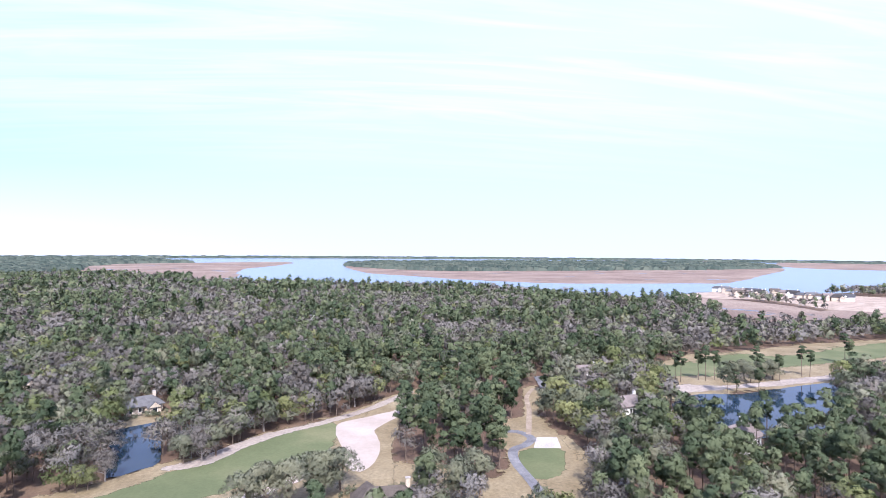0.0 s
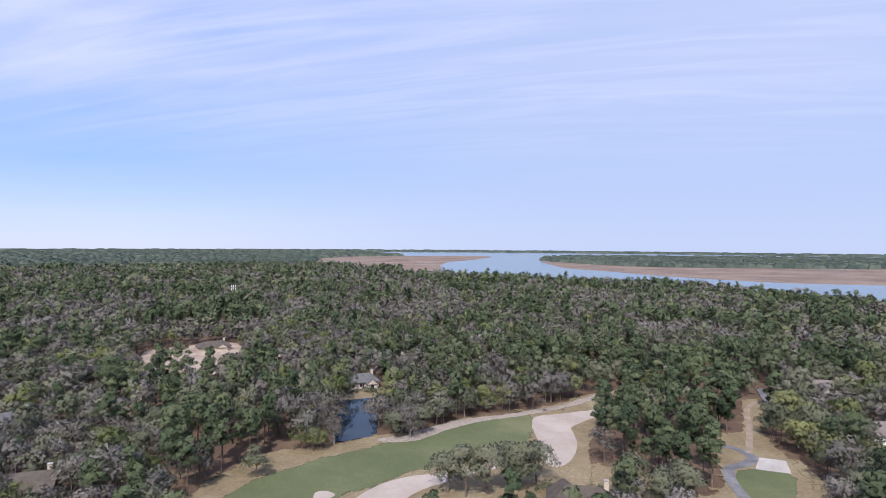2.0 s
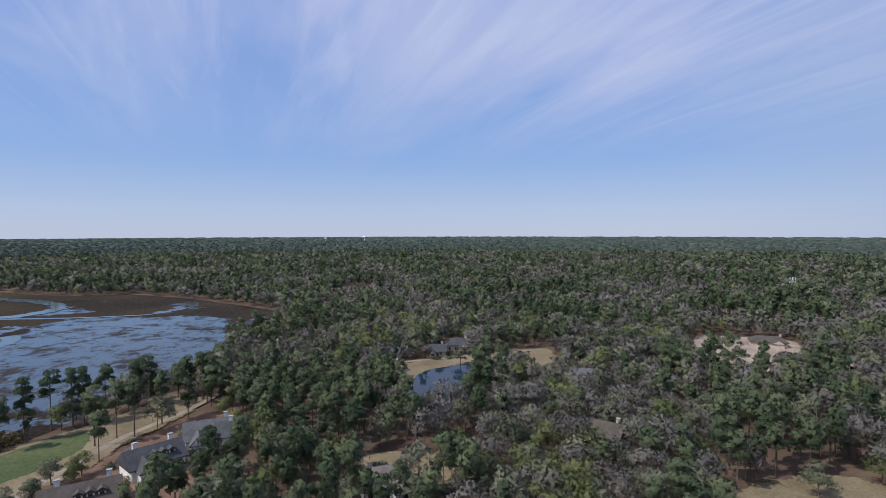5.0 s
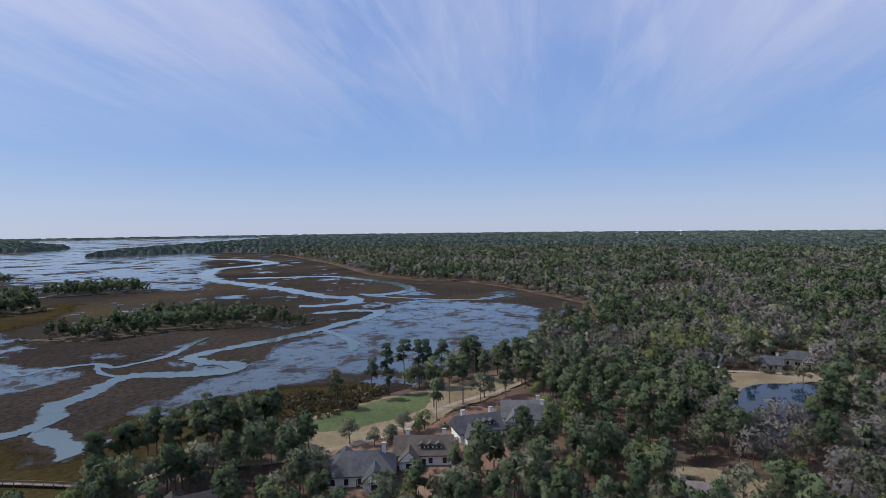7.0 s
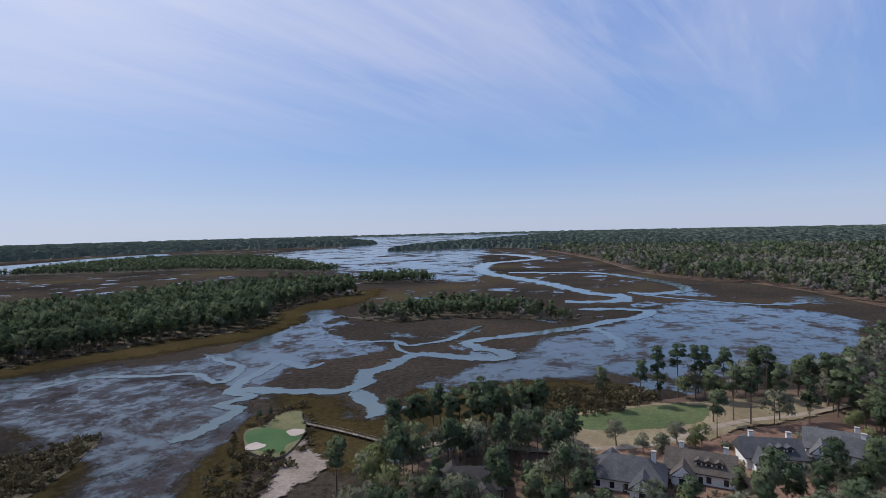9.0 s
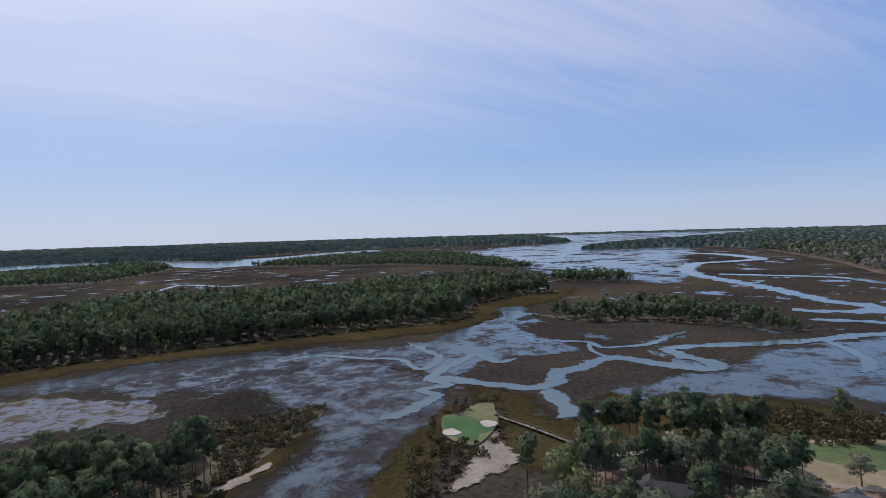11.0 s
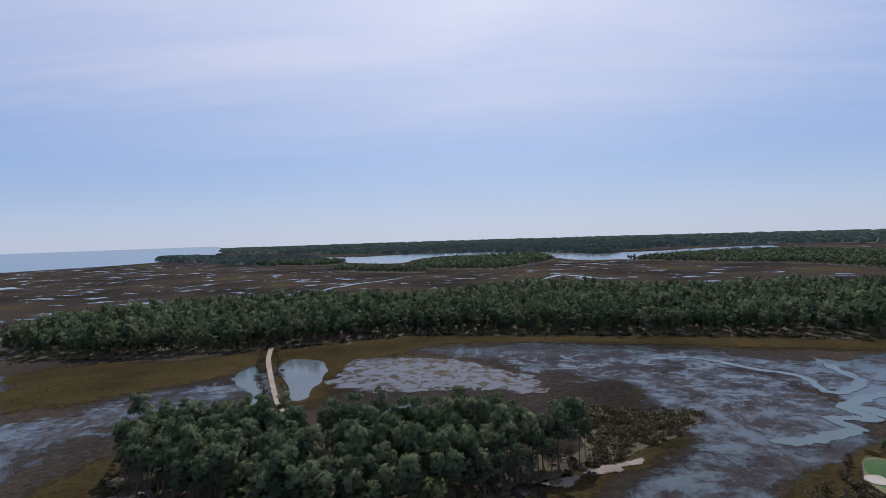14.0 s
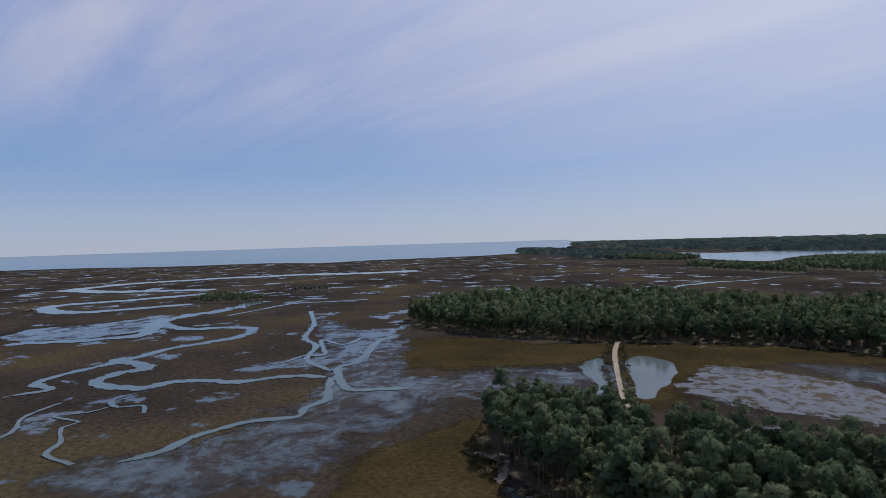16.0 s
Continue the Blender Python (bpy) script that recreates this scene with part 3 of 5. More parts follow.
OUTLINE["isle_d"] = [(-146, -1643), (-289, -1447), (-310, -1588), (-279, -1941), (-185, -1869)]
OUTLINE["isle_e"] = [(1202, -1856), (878, -1572), (566, -1321), (386, -1259), (462, -1559), (938, -2049), (1465, -2299)]
OUTLINE["isle_f"] = [(306, -1029), (135, -922), (147, -1033), (283, -1114), (320, -1105)]
OUTLINE["isle_g"] = [(152, -1072), (10, -959), (-69, -1077), (-133, -1234), (-134, -1293), (-97, -1496), (13, -1446), (131, -1367), (167, -1213)]
OUTLINE["isle_h"] = [(-264, -1167), (-408, -998), (-494, -922), (-531, -788), (-568, -639), (-617, -719), (-690, -904), (-759, -1149), (-649, -1375), (-443, -1310), (-288, -1160)]
OUTLINE["isle_i"] = [(629, -283), (585, -298), (573, -332), (601, -342), (679, -346), (665, -309)]
OUTLINE["isle_j"] = [(631, -424), (600, -452), (618, -461), (642, -435)]
OUTLINE["far_south"] = [(2265, -3859), (823, -2307), (89, -1801), (-201, -1447), (-335, -1576), (-483, -1817), (-924, -1923), (-1222, -1751), (-1769, -1715)]
OUTLINE["far_water"] = [(588, -1814), (443, -1750), (329, -1861), (181, -1888), (17, -1865), (-147, -1741), (-278, -1508), (-351, -1549), (-467, -1597), (-681, -1744), (-860, -1774), (-723, -1492), (-549, -1406), (-369, -1262), (-285, -1201), (-177, -1239), (-120, -1433), (15, -1637), (156, -1624), (211, -1451), (230, -1292), (340, -1340), (505, -1556)]
OUTLINE["sea_edge"] = [(3259, 243), (2593, -147), (2242, -383), (2078, -576), (1852, -755), (1631, -995), (1414, -1041), (1389, -1208), (1237, -1470), (1155, -1781), (1239, -2299)]
OUTLINE["sea_strip"] = [(4692, -268), (4632, -795), (3774, -1201), (3615, -1621), (4419, -1600), (4632, -796), (4692, -269)]
OUTLINE["river_edge"] = [(-394, 1200), (-263, 1063), (-163, 986), (-13, 934), (126, 886), (210, 841), (241, 765), (287, 690), (371, 642), (481, 713), (628, 754), (869, 829), (1144, 839)]
OUTLINE["river_isle"] = [(-123, 2317), (-40, 1612), (81, 1400), (175, 1235), (280, 1122), (383, 1062), (625, 1059), (752, 1078), (1063, 1390), (1659, 2037), (2091, 2946), (1226, 3407), (285, 3210), (-74, 2985)]
OUTLINE["river_isle_wood"] = [(-114, 2236), (69, 1856), (243, 1715), (527, 1731), (852, 1800), (1221, 1879), (1757, 2190), (2091, 2946), (1160, 3224), (272, 3052), (-71, 2850)]
OUTLINE["marsh_west"] = [(-752, 1441), (-609, 1356), (-459, 1254), (-323, 1281), (-421, 1771), (-388, 2674), (-535, 2896), (-923, 2585), (-1064, 2367), (-962, 1943)]
OUTLINE["marsh_east"] = [(1935, 2376), (1844, 1921), (2225, 1946), (3538, 3094), (2980, 3577)]
OUTLINE["inlet"] = [(-1324, 1242), (-1223, 1252), (-1232, 1356), (-1416, 1503), (-1509, 1441)]
OUTLINE["inlet_b"] = [(-581, 121), (-616, 156), (-646, 195), (-619, 199), (-567, 154), (-537, 121)]
TALL_PINES = [(-203, -56), (-211, -51), (-211, -45), (-218, -37), (-226, -28), (-223, -24), (-189, -35), (-194, -30), (-193, -25), (-202, -18), (-223, -11), (-228, -6), (-222, -3), (-212, -42)]
LAWN_PINES = [(-13, 145), (-9, 149), (-16, 143), (-31, 137), (-26, 136), (-21, 139), (22, 135), (28, 141), (15, 146)]
# houses: x, y, turn, length, depth, wall height, wall, roof, form
HOUSES = []
HOUSES.append((-92, 230, 34, 13.0, 8.4, 3.6, "tan", "grey", 0))
HOUSES.append((44, 307, 10, 13.6, 8.8, 5.1, "white", "dark", 1))
HOUSES.append((102, 210, 17, 14.4, 8.8, 4.2, "white", "rose", 0))
HOUSES.append((121, 169, 24, 14.4, 8.8, 4.2, "white", "rose", 1))
HOUSES.append((3, 135, 3, 16.0, 10.4, 3.4, "tan", "brown", 0))
HOUSES.append((-182, 141, 62, 16.0, 9.6, 4.7, "white", "grey", 1))
HOUSES.append((-132, 108, 31, 11.2, 8.0, 4.2, "tan", "brown", 1))
HOUSES.append((-129, 38, 86, 12.8, 9.6, 3.4, "white", "rose", 0))
HOUSES.append((-133, -44, 104, 16.8, 11.2, 3.8, "white", "slate", 0))
HOUSES.append((-146, -30, 100, 15.2, 8.8, 3.8, "white", "brown", 2))
HOUSES.append((-164, -17, 116, 13.6, 8.8, 4.2, "white", "slate", 2))
HOUSES.append((-178, -3, 95, 13.6, 9.6, 4.2, "white", "grey", 1))
HOUSES.append((-295, 20, 94, 11.2, 7.2, 3.4, "white", "grey", 1))
HOUSES.append((-268, 120, 72, 12.8, 8.8, 4.2, "tan", "slate", 0))
HOUSES.append((-177, -1, 80, 11.2, 8.0, 4.2, "white", "slate", 1))
HOUSES.append((-362, 200, 61, 14.4, 8.8, 5.1, "white", "brown", 1))
HOUSES.append((-48, 508, 0, 20, 11, 6, "white", "grey", 1))
HOUSES.append((-81, 524, 14, 18, 11, 6, "white", "brown", 0))
HOUSES.append((107, 265, 3, 12.8, 8.8, 4.2, "white", "rose", 1))
HOUSES.append((-107, -74, 125, 16.0, 9.6, 3.8, "tan", "dark", 0))
HOUSES.append((-396, 138, 75, 11.2, 7.2, 3.4, "white", "grey", 0))
HOUSES.append((-342, 137, 77, 10.4, 7.2, 3.4, "tan", "grey", 1))
HOUSES.append((-264, 80, 59, 11.2, 7.2, 3.4, "white", "slate", 1))
HOUSES.append((-309, 231, 53, 12.8, 8.0, 4.2, "white", "grey", 0))
HOUSES.append((31, 415, -1, 14.4, 8.8, 5.1, "white", "grey", 1))
HOUSES.append((57, 408, -16, 14.4, 8.8, 5.1, "white", "rose", 0))
HOUSES.append((-20, 393, 9, 12.8, 8.8, 5.1, "white", "grey", 1))
HOUSES.append((-209, 284, 46, 17.6, 8.0, 3.4, "tan", "brown", 0))
HOUSES.append((-260, 104, 74, 9.6, 7.2, 3.4, "tan", "slate", 1))
HOUSES.append((-153, 294, 39, 12.8, 8.0, 4.2, "white", "grey", 1))
HOUSES.append((-160, 270, 36, 12.8, 8.0, 4.2, "tan", "grey", 0))
HOUSES.append((567, 841, -39, 16.6, 8.9, 7.0, "white", "slate", 0))
HOUSES.append((565, 817, -35, 13.3, 8.5, 8.0, "tan", "grey", 1))
HOUSES.append((571, 809, -35, 14.0, 9.7, 6.1, "tan", "brown", 0))
HOUSES.append((572, 795, -38, 15.7, 9.3, 5.7, "white", "rose", 1))
HOUSES.append((588, 796, -41, 15.9, 9.6, 6.2, "tan", "dark", 0))
HOUSES.append((584, 775, -38, 15.6, 9.8, 6.5, "tan", "slate", 1))
HOUSES.append((601, 780, -21, 12.7, 8.7, 5.6, "white", "grey", 0))
HOUSES.append((622, 779, -29, 14.2, 9.3, 6.3, "tan", "brown", 1))
HOUSES.append((620, 758, -39, 14.7, 8.8, 6.1, "tan", "rose", 0))
HOUSES.append((608, 726, -50, 16.3, 10.0, 7.2, "white", "dark", 1))
HOUSES.append((610, 713, -20, 14.7, 9.1, 5.8, "tan", "slate", 0))
HOUSES.append((619, 704, -32, 13.3, 8.2, 6.7, "tan", "grey", 1))
HOUSES.append((624, 693, -39, 16.0, 8.8, 5.9, "white", "brown", 0))
HOUSES.append((617, 673, -23, 12.6, 9.2, 7.4, "tan", "rose", 1))
HOUSES.append((623, 664, -33, 16.4, 10.0, 6.8, "tan", "dark", 0))
HOUSES.append((633, 657, -48, 12.5, 9.1, 7.9, "white", "slate", 1))
HOUSES.append((540, 770, -42, 12.8, 8.1, 7.7, "tan", "grey", 0))
HOUSES.append((534, 744, -22, 16.3, 8.8, 7.7, "tan", "brown", 1))
HOUSES.append((547, 740, -29, 14.8, 9.2, 7.9, "white", "rose", 0))
HOUSES.append((568, 746, -27, 15.6, 9.9, 6.6, "tan", "dark", 1))
MAST = (-347, 504, 19.6)
WATER_TOWERS = [(-2951, 540, 26.9), (-2906, 744, 34.0)]
GREEN_TREES = [(-104, -157), (-106, -158), (-110, -158)]
GREEN_BUNKERS = [(-107, -141), (-93, -142)]
EDGE_PINES = [(-127, -98), (-131, -94), (-134, -91), (-138, -87), (-120, -100), (-123, -98), (-124, -92), (-128, -88), (-130, -84), (-134, -81), (-139, -80), (-117, -101), (-113, -104), (-145, -81), (-144, -77), (-149, -77)]
# single trees on the course and in gardens: x, y, kind, size
SPECIMENS = []
SPECIMENS.append((163, 257, "pine", 1.0))
SPECIMENS.append((165, 254, "pine", 1.1))
SPECIMENS.append((171, 256, "pine", 1.0))
SPECIMENS.append((150, 256, "pine", 0.9))
SPECIMENS.append((151, 253, "pine", 1.0))
SPECIMENS.append((222, 259, "pine", 1.0))
SPECIMENS.append((226, 258, "pine", 0.95))
SPECIMENS.append((273, 286, "pine", 1.1))
SPECIMENS.append((272, 282, "pine", 1.0))
SPECIMENS.append((180, 253, "oak", 0.9))
SPECIMENS.append((188, 257, "oak", 1.0))
SPECIMENS.append((194, 256, "pine", 1.1))
SPECIMENS.append((195, 253, "oak", 1.0))
SPECIMENS.append((201, 253, "oak", 1.0))
SPECIMENS.append((203, 251, "pine", 0.9))
SPECIMENS.append((185, 248, "oak", 0.9))
SPECIMENS.append((203, 260, "oak", 1.0))
SPECIMENS.append((-84, 133, "oak", 0.75))
SPECIMENS.append((-57, 172, "oak", 0.9))
SPECIMENS.append((-52, 173, "bare", 1.0))
SPECIMENS.append((-49, 177, "oak", 0.9))
SPECIMENS.append((-56, 176, "bare", 0.9))
SPECIMENS.append((-78, 154, "spring", 0.65))
SPECIMENS.append((-76, 156, "spring", 0.55))
SPECIMENS.append((-74, 161, "bare", 0.9))
SPECIMENS.append((-32, 208, "spring", 0.9))
SPECIMENS.append((-26, 211, "spring", 0.95))
SPECIMENS.append((-8, 228, "bare", 1.0))
SPECIMENS.append((-39, 200, "bare", 0.95))
SPECIMENS.append((-45, 191, "oak", 1.0))
SPECIMENS.append((-153, -54, "oak", 0.7))
SPECIMENS.append((-156, -42, "oak", 0.55))
SPECIMENS.append((-164, -40, "oak", 0.6))
SPECIMENS.append((-164, -35, "spring", 0.6))
SPECIMENS.append((-167, -34, "spring", 0.6))
SPECIMENS.append((-152, -46, "oak", 0.5))
SPECIMENS.append((-198, 1, "spring", 0.7))
SPECIMENS.append((-183, 5, "spring", 0.7))
SPECIMENS.append((-169, 8, "spring", 0.75))
PIER = [(711, -140), (728, -155)]
from mathutils.geometry import tessellate_polygon


def spline(points, closed, step):
    """A smooth line through the given bends, in steps of about that many metres."""
    p, out = [Vector((x, y, 0)) for x, y in points], []
    k = len(p)
    for i in range(k if closed else k - 1):
        if closed:
            a, b, c, d = p[i - 1], p[i], p[(i + 1) % k], p[(i + 2) % k]
        else:
            a, b, c, d = p[max(i - 1, 0)], p[i], p[i + 1], p[min(i + 2, k - 1)]
        s = max(2, min(24, int((c - b).length / step)))
        for j in range(s):
            u = j / s
            out.append(0.5 * (2 * b + (c - a) * u + (2 * a - 5 * b + 4 * c - d) * u * u + (3 * b - a - 3 * c + d) * u ** 3))
    if not closed:
        out.append(p[-1])
    return out


def mesh_of(name, verts, faces, material, smooth=False):
    me = bpy.data.meshes.new(name)
    me.from_pydata(verts, [], faces)
    me.materials.append(material)
    if smooth:
        me.polygons.foreach_set("use_smooth", [True] * len(me.polygons))
    me.update()
    return me


SHAPES = {}
LEVEL = [0.04]


def next_level():
    LEVEL[0] += 0.004
    return LEVEL[0]


def ragged_edge(src, ragged, wave, step):
    pts = []
    if ragged == 0:
        return np.array(src, float)
    for q in spline(src, True, step):
        w = Vector((q.x * wave, q.y * wave, 0))
        d = noise.noise_vector(w) + 0.5 * noise.noise_vector(w * 3.1)
        pts.append((q.x + d.x * ragged, q.y + d.y * ragged))
    return np.array(pts)


def inside(x, y, key):
    """Which of the places lie inside a mapped outline."""
    p = SHAPES[key]
    hit = np.zeros(len(x), bool)
    near = (x >= p[:, 0].min()) & (x <= p[:, 0].max()) & (y >= p[:, 1].min()) & (y <= p[:, 1].max())
    if not near.any():
        return hit
    xs, ys = x[near], y[near]
    h = np.zeros(len(xs), bool)
    for (ax, ay), (bx, by) in zip(p, np.roll(p, -1, 0)):
        if ay != by:
            h ^= ((ay > ys) != (by > ys)) & (xs < (bx - ax) * (ys - ay) / (by - ay) + ax)
    hit[near] = h
    return hit


def sheet(name, key, material, label, ragged=1.0, wave=0.05, step=5.0, rim=0.0):
    """A level piece of ground or water with a sharp, uneven edge; rim lifts what lies towards the horizon."""
    p = SHAPES[key] = ragged_edge(OUTLINE[key], ragged, wave, step)
    z = next_level()
    pts = [Vector((x, y, z + rim * max(0.0, math.hypot(x, y) / 4975 - 0.4) / 0.6)) for x, y in p]
    fixed = []
    for a, b, c in tessellate_polygon([pts]):
        u = (pts[b].x - pts[a].x) * (pts[c].y - pts[a].y) - (pts[b].y - pts[a].y) * (pts[c].x - pts[a].x)
        fixed.append((a, b, c) if u > 0 else (a, c, b))
    ob = new(name, mesh_of(name, pts, fixed, material))
    return tagged(ob, label, name.replace("_", " "), kind="structure")


def cover(name, key, material, label, fade=0.10, ragged=1.0):
    """A ground cover that thins out towards its border: a grid with the value 'spread', from 0 at the border to 1 inside."""
    p = SHAPES[key] = ragged_edge(OUTLINE[key], ragged, 0.05, 6.0)
    lo, hi = p.min(0), p.max(0)
    span = max(hi - lo)
    cell = max(1.0, span / 70)
    gx, gy = np.arange(lo[0] - cell, hi[0] + 2 * cell, cell), np.arange(lo[1] - cell, hi[1] + 2 * cell, cell)
    x, y = (v.ravel() for v in np.meshgrid(gx, gy))
    a, d = p, np.roll(p, -1, 0) - p
    best = np.full(len(x), 1e9)
    for (ax, ay), (dx, dy) in zip(a, d):
        t = np.clip(((x - ax) * dx + (y - ay) * dy) / (dx * dx + dy * dy + 1e-9), 0, 1)
        best = np.minimum(best, np.hypot(x - ax - t * dx, y - ay - t * dy))
    inn = inside(x, y, key)
    area = inn.sum() * cell * cell
    spread = np.clip(np.where(inn, best, -best) / (fade * math.sqrt(area)) + 0.3, 0, 1)
    w, z = len(gx), next_level()
    faces = []
    for j in range(len(gy) - 1):
        for i in range(w - 1):
            c = (j * w + i, j * w + i + 1, (j + 1) * w + i + 1, (j + 1) * w + i)
            if max(spread[k] for k in c) > 0:
                faces.append(c)
    used = np.unique(np.array(faces))
    back = np.zeros(len(x), int)
    back[used] = np.arange(len(used))
    me = mesh_of(name, [(x[k], y[k], z) for k in used], [tuple(back[k] for k in f) for f in faces], material)
    at = me.attributes.new("spread", "FLOAT", "POINT")
    at.data.foreach_set("value", spread[used].astype(np.float32))
    return tagged(new(name, me), label, name.replace("_", " "), kind="structure")


def ribbon(name, key, width, material, label, ragged=0.3, taper=1.0, step=4.0):
    """A creek or a path along a bending line; taper is the width of its end against its start."""
    line = spline(OUTLINE[key], False, step)
    SHAPES[key] = line
    vs, k, z = [], len(line), next_level()
    for i, q in enumerate(line):
        t = (line[min(i + 1, k - 1)] - line[max(i - 1, 0)]).normalized()
        side = Vector((-t.y, t.x, 0))
        w = width * (1 + (taper - 1) * i / (k - 1)) / 2
        for s in (-1, 0, 1):
            e = noise.noise(Vector((q.x * 0.13, q.y * 0.13, s * 7.0)))
            v = q + side * s * max(0.2 * w, w + e * ragged * w)
            vs.append((v.x, v.y, z + 0.0006 * i))
    fs = []
    for i in range(k - 1):
        for c in (0, 1):
            fs.append((3 * i + c, 3 * i + 3 + c, 3 * i + 4 + c, 3 * i + 1 + c)[::-1])
    me = mesh_of(name, vs, fs, material)
    at = me.attributes.new("spread", "FLOAT", "POINT")
    spread = np.tile(np.array([0.0, 1.0, 0.0], np.float32), k)
    if name == "creek":
        spread[-11::3] = (0.75, 0.55, 0.35, 0.1)
    at.data.foreach_set("value", spread)
    return tagged(new(name, me), label, name.split("_")[-1], kind="structure")


def arc(radius, start, stop, count):
    return [(-radius * math.sin(radians(start + (stop - start) * i / count)), radius * math.cos(radians(start + (stop - start) * i / count))) for i in range(count + 1)]


FAR = 4985.0
rim = [(0, 0, 0)] + [(x, y, 0) for x, y in arc(FAR, 0, 360, 180)[:-1]]
ground = new("ground", mesh_of("ground", rim, [(0, 1 + i, 1 + (i + 1) % 180) for i in range(180)], M["litter"]))
tagged(ground, "brown leaf litter and pine straw on level woodland ground", "ground", kind="structure")

OUTLINE["river"] = OUTLINE["river_edge"] + [(4000, 2600)] + arc(4950, -40, 24, 16) + [(-700, 2400)]
OUTLINE["marsh"] = OUTLINE["marsh_edge"] + [(300, 40), (1000, 100), (4700, 300)] + arc(4960, 264, 116, 30)
OUTLINE["sea"] = OUTLINE["sea_edge"] + arc(4975, 208, 276, 20)
OUTLINE["far_shore"] = OUTLINE["far_south"] + arc(4950, 140, 204, 16)
OUTLINE["north_shore"] = arc(4960, -46, 34, 20) + arc(4250, 34, -46, 20)
OUTLINE["west_shore"] = arc(4960, 110, 142, 10) + arc(4500, 142, 110, 10)
OUTLINE["sound"] = arc(4520, 117, 141, 8) + arc(2300, 139, 121, 6)
OUTLINE["isle_pines"] = OUTLINE["isle_back"] + OUTLINE["isle_back_far"]
sheet("river", "river", M["river"], "wide blue-grey tidal river beyond the woods", 12, 0.004, 60)
sheet("marsh", "marsh", M["marsh"], "flat brown salt marsh with grass, mud and standing water", 3, 0.03, 8)
sheet("sea", "sea", M["river"], "pale grey-blue open sound beyond the marsh", 20, 0.004, 60, 24.0)
sheet("marsh_island", "river_isle", M["rose"], "rosy-brown dormant cordgrass flat in the river", 10, 0.006, 40)
sheet("marsh_flat", "marsh_west", M["rose"], "rosy-brown marsh flat on the river bank", 25, 0.005, 40)
sheet("marsh_flat", "marsh_east", M["rose"], "rosy-brown marsh flat on the far bank", 10, 0.004, 60)
cover("shore", "shore_c", M["mudsand"], "pale sandy shore between woods and river", 0.1, 6)
sheet("marsh_flat", "flat_c", M["rose"], "brown marsh flat behind the sandy shore", 4, 0.02, 15)
sheet("marsh_flat", "cove", M["rose"], "brown marsh flat in a cove of the woods", 5, 0.02, 12)
sheet("far_shore", "far_shore", M["litter"], "dark wooded land on the far side of the marsh", 10, 0.004, 60)
sheet("north_shore", "north_shore", M["litter"], "low wooded shore beyond the river", 10, 0.004, 60)
sheet("sound", "sound", M["streaks"], "pale open water and low marsh streaks far across", 40, 0.002, 100)
sheet("west_shore", "west_shore", M["litter"], "low wooded shore beyond the marsh", 10, 0.004, 60)
sheet("far_water", "far_water", M["river"], "pale water channel between the far islands", 10, 0.006, 30)
sheet("sandbar", "sea_strip", M["rose"], "low brown spit out in the sound", 10, 0.004, 60, 27.0)
sheet("inlet", "inlet", M["river"], "small pale inlet among distant woods", 8, 0.01, 30)
sheet("inlet", "inlet_b", M["creek"], "narrow dull inlet among trees", 4, 0.02, 10)
for k in "abcdefg":
    cover("cordgrass", "ochre_" + k, M["ochre"], "ochre-green cordgrass along the marsh edge", 0.2, 3)
for k in "adegi":
    cover("flooded_grass", "wet_" + k, M["wet"], "flooded marsh with grass standing in blue-grey water", 0.25, 4)
for k in "bcfhj":
    cover("shallows", "wet_" + k, M["streaks_near" if k == "f" else "shallows"], "broad shallow water sheet with grass tufts", 0.2, 4)
cover("mudflat", "mud_a", M["mudflat"], "wet grey mudflat mottled with puddles", 0.2, 3)
sheet("pool", "pool", M["creek"], "still pale pool beside the causeway", 1.5, 0.08, 3)
for k in ("pool_b", "pool_c"):
    cover("pool", k, M["stream"], "still pale pool in the marsh", 0.25, 3.0)
for k, lab in (("isle_pines", "floor of the pine island, coloured dark for the shade"), ("hammock", "pine-straw floor of the small wooded hammock"), 
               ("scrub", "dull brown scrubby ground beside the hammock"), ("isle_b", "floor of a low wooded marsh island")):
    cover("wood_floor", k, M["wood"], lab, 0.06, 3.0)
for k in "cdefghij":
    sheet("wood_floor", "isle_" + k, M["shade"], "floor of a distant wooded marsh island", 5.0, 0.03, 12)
sheet("wood_floor", "river_isle_wood", M["litter"], "floor of the wooded river island", 10, 0.004, 60)
for key, a, b in (("a", 11, 13), ("a2", 18, 48), ("b", 22, 17), ("c", 7, 5), ("d", 5, 6), ("e", 7, 6), ("f", 6, 9), ("g", 4, 7), ("h", 3, 4), ("i", 7, 8), ("j", 75, 36), ("k", 34, 24), ("l", 26, 15), ("m", 15, 6), ("n", 9, 5), ("o", 12, 7), ("p", 5, 5), ("q", 5, 5), ("r", 7, 5), ("s", 2.4, 1.6), ("t", 2, 3), ("u", 2.4, 2.2), ("v", 8, 11), ("w", 8, 14), ("x", 4, 3)):
    ribbon("creek", "creek_" + key, a * 1.15, M["channel" if max(a, b) > 19 else "stream"], "winding pale blue tidal creek", 0.6, b / a, 3.0)

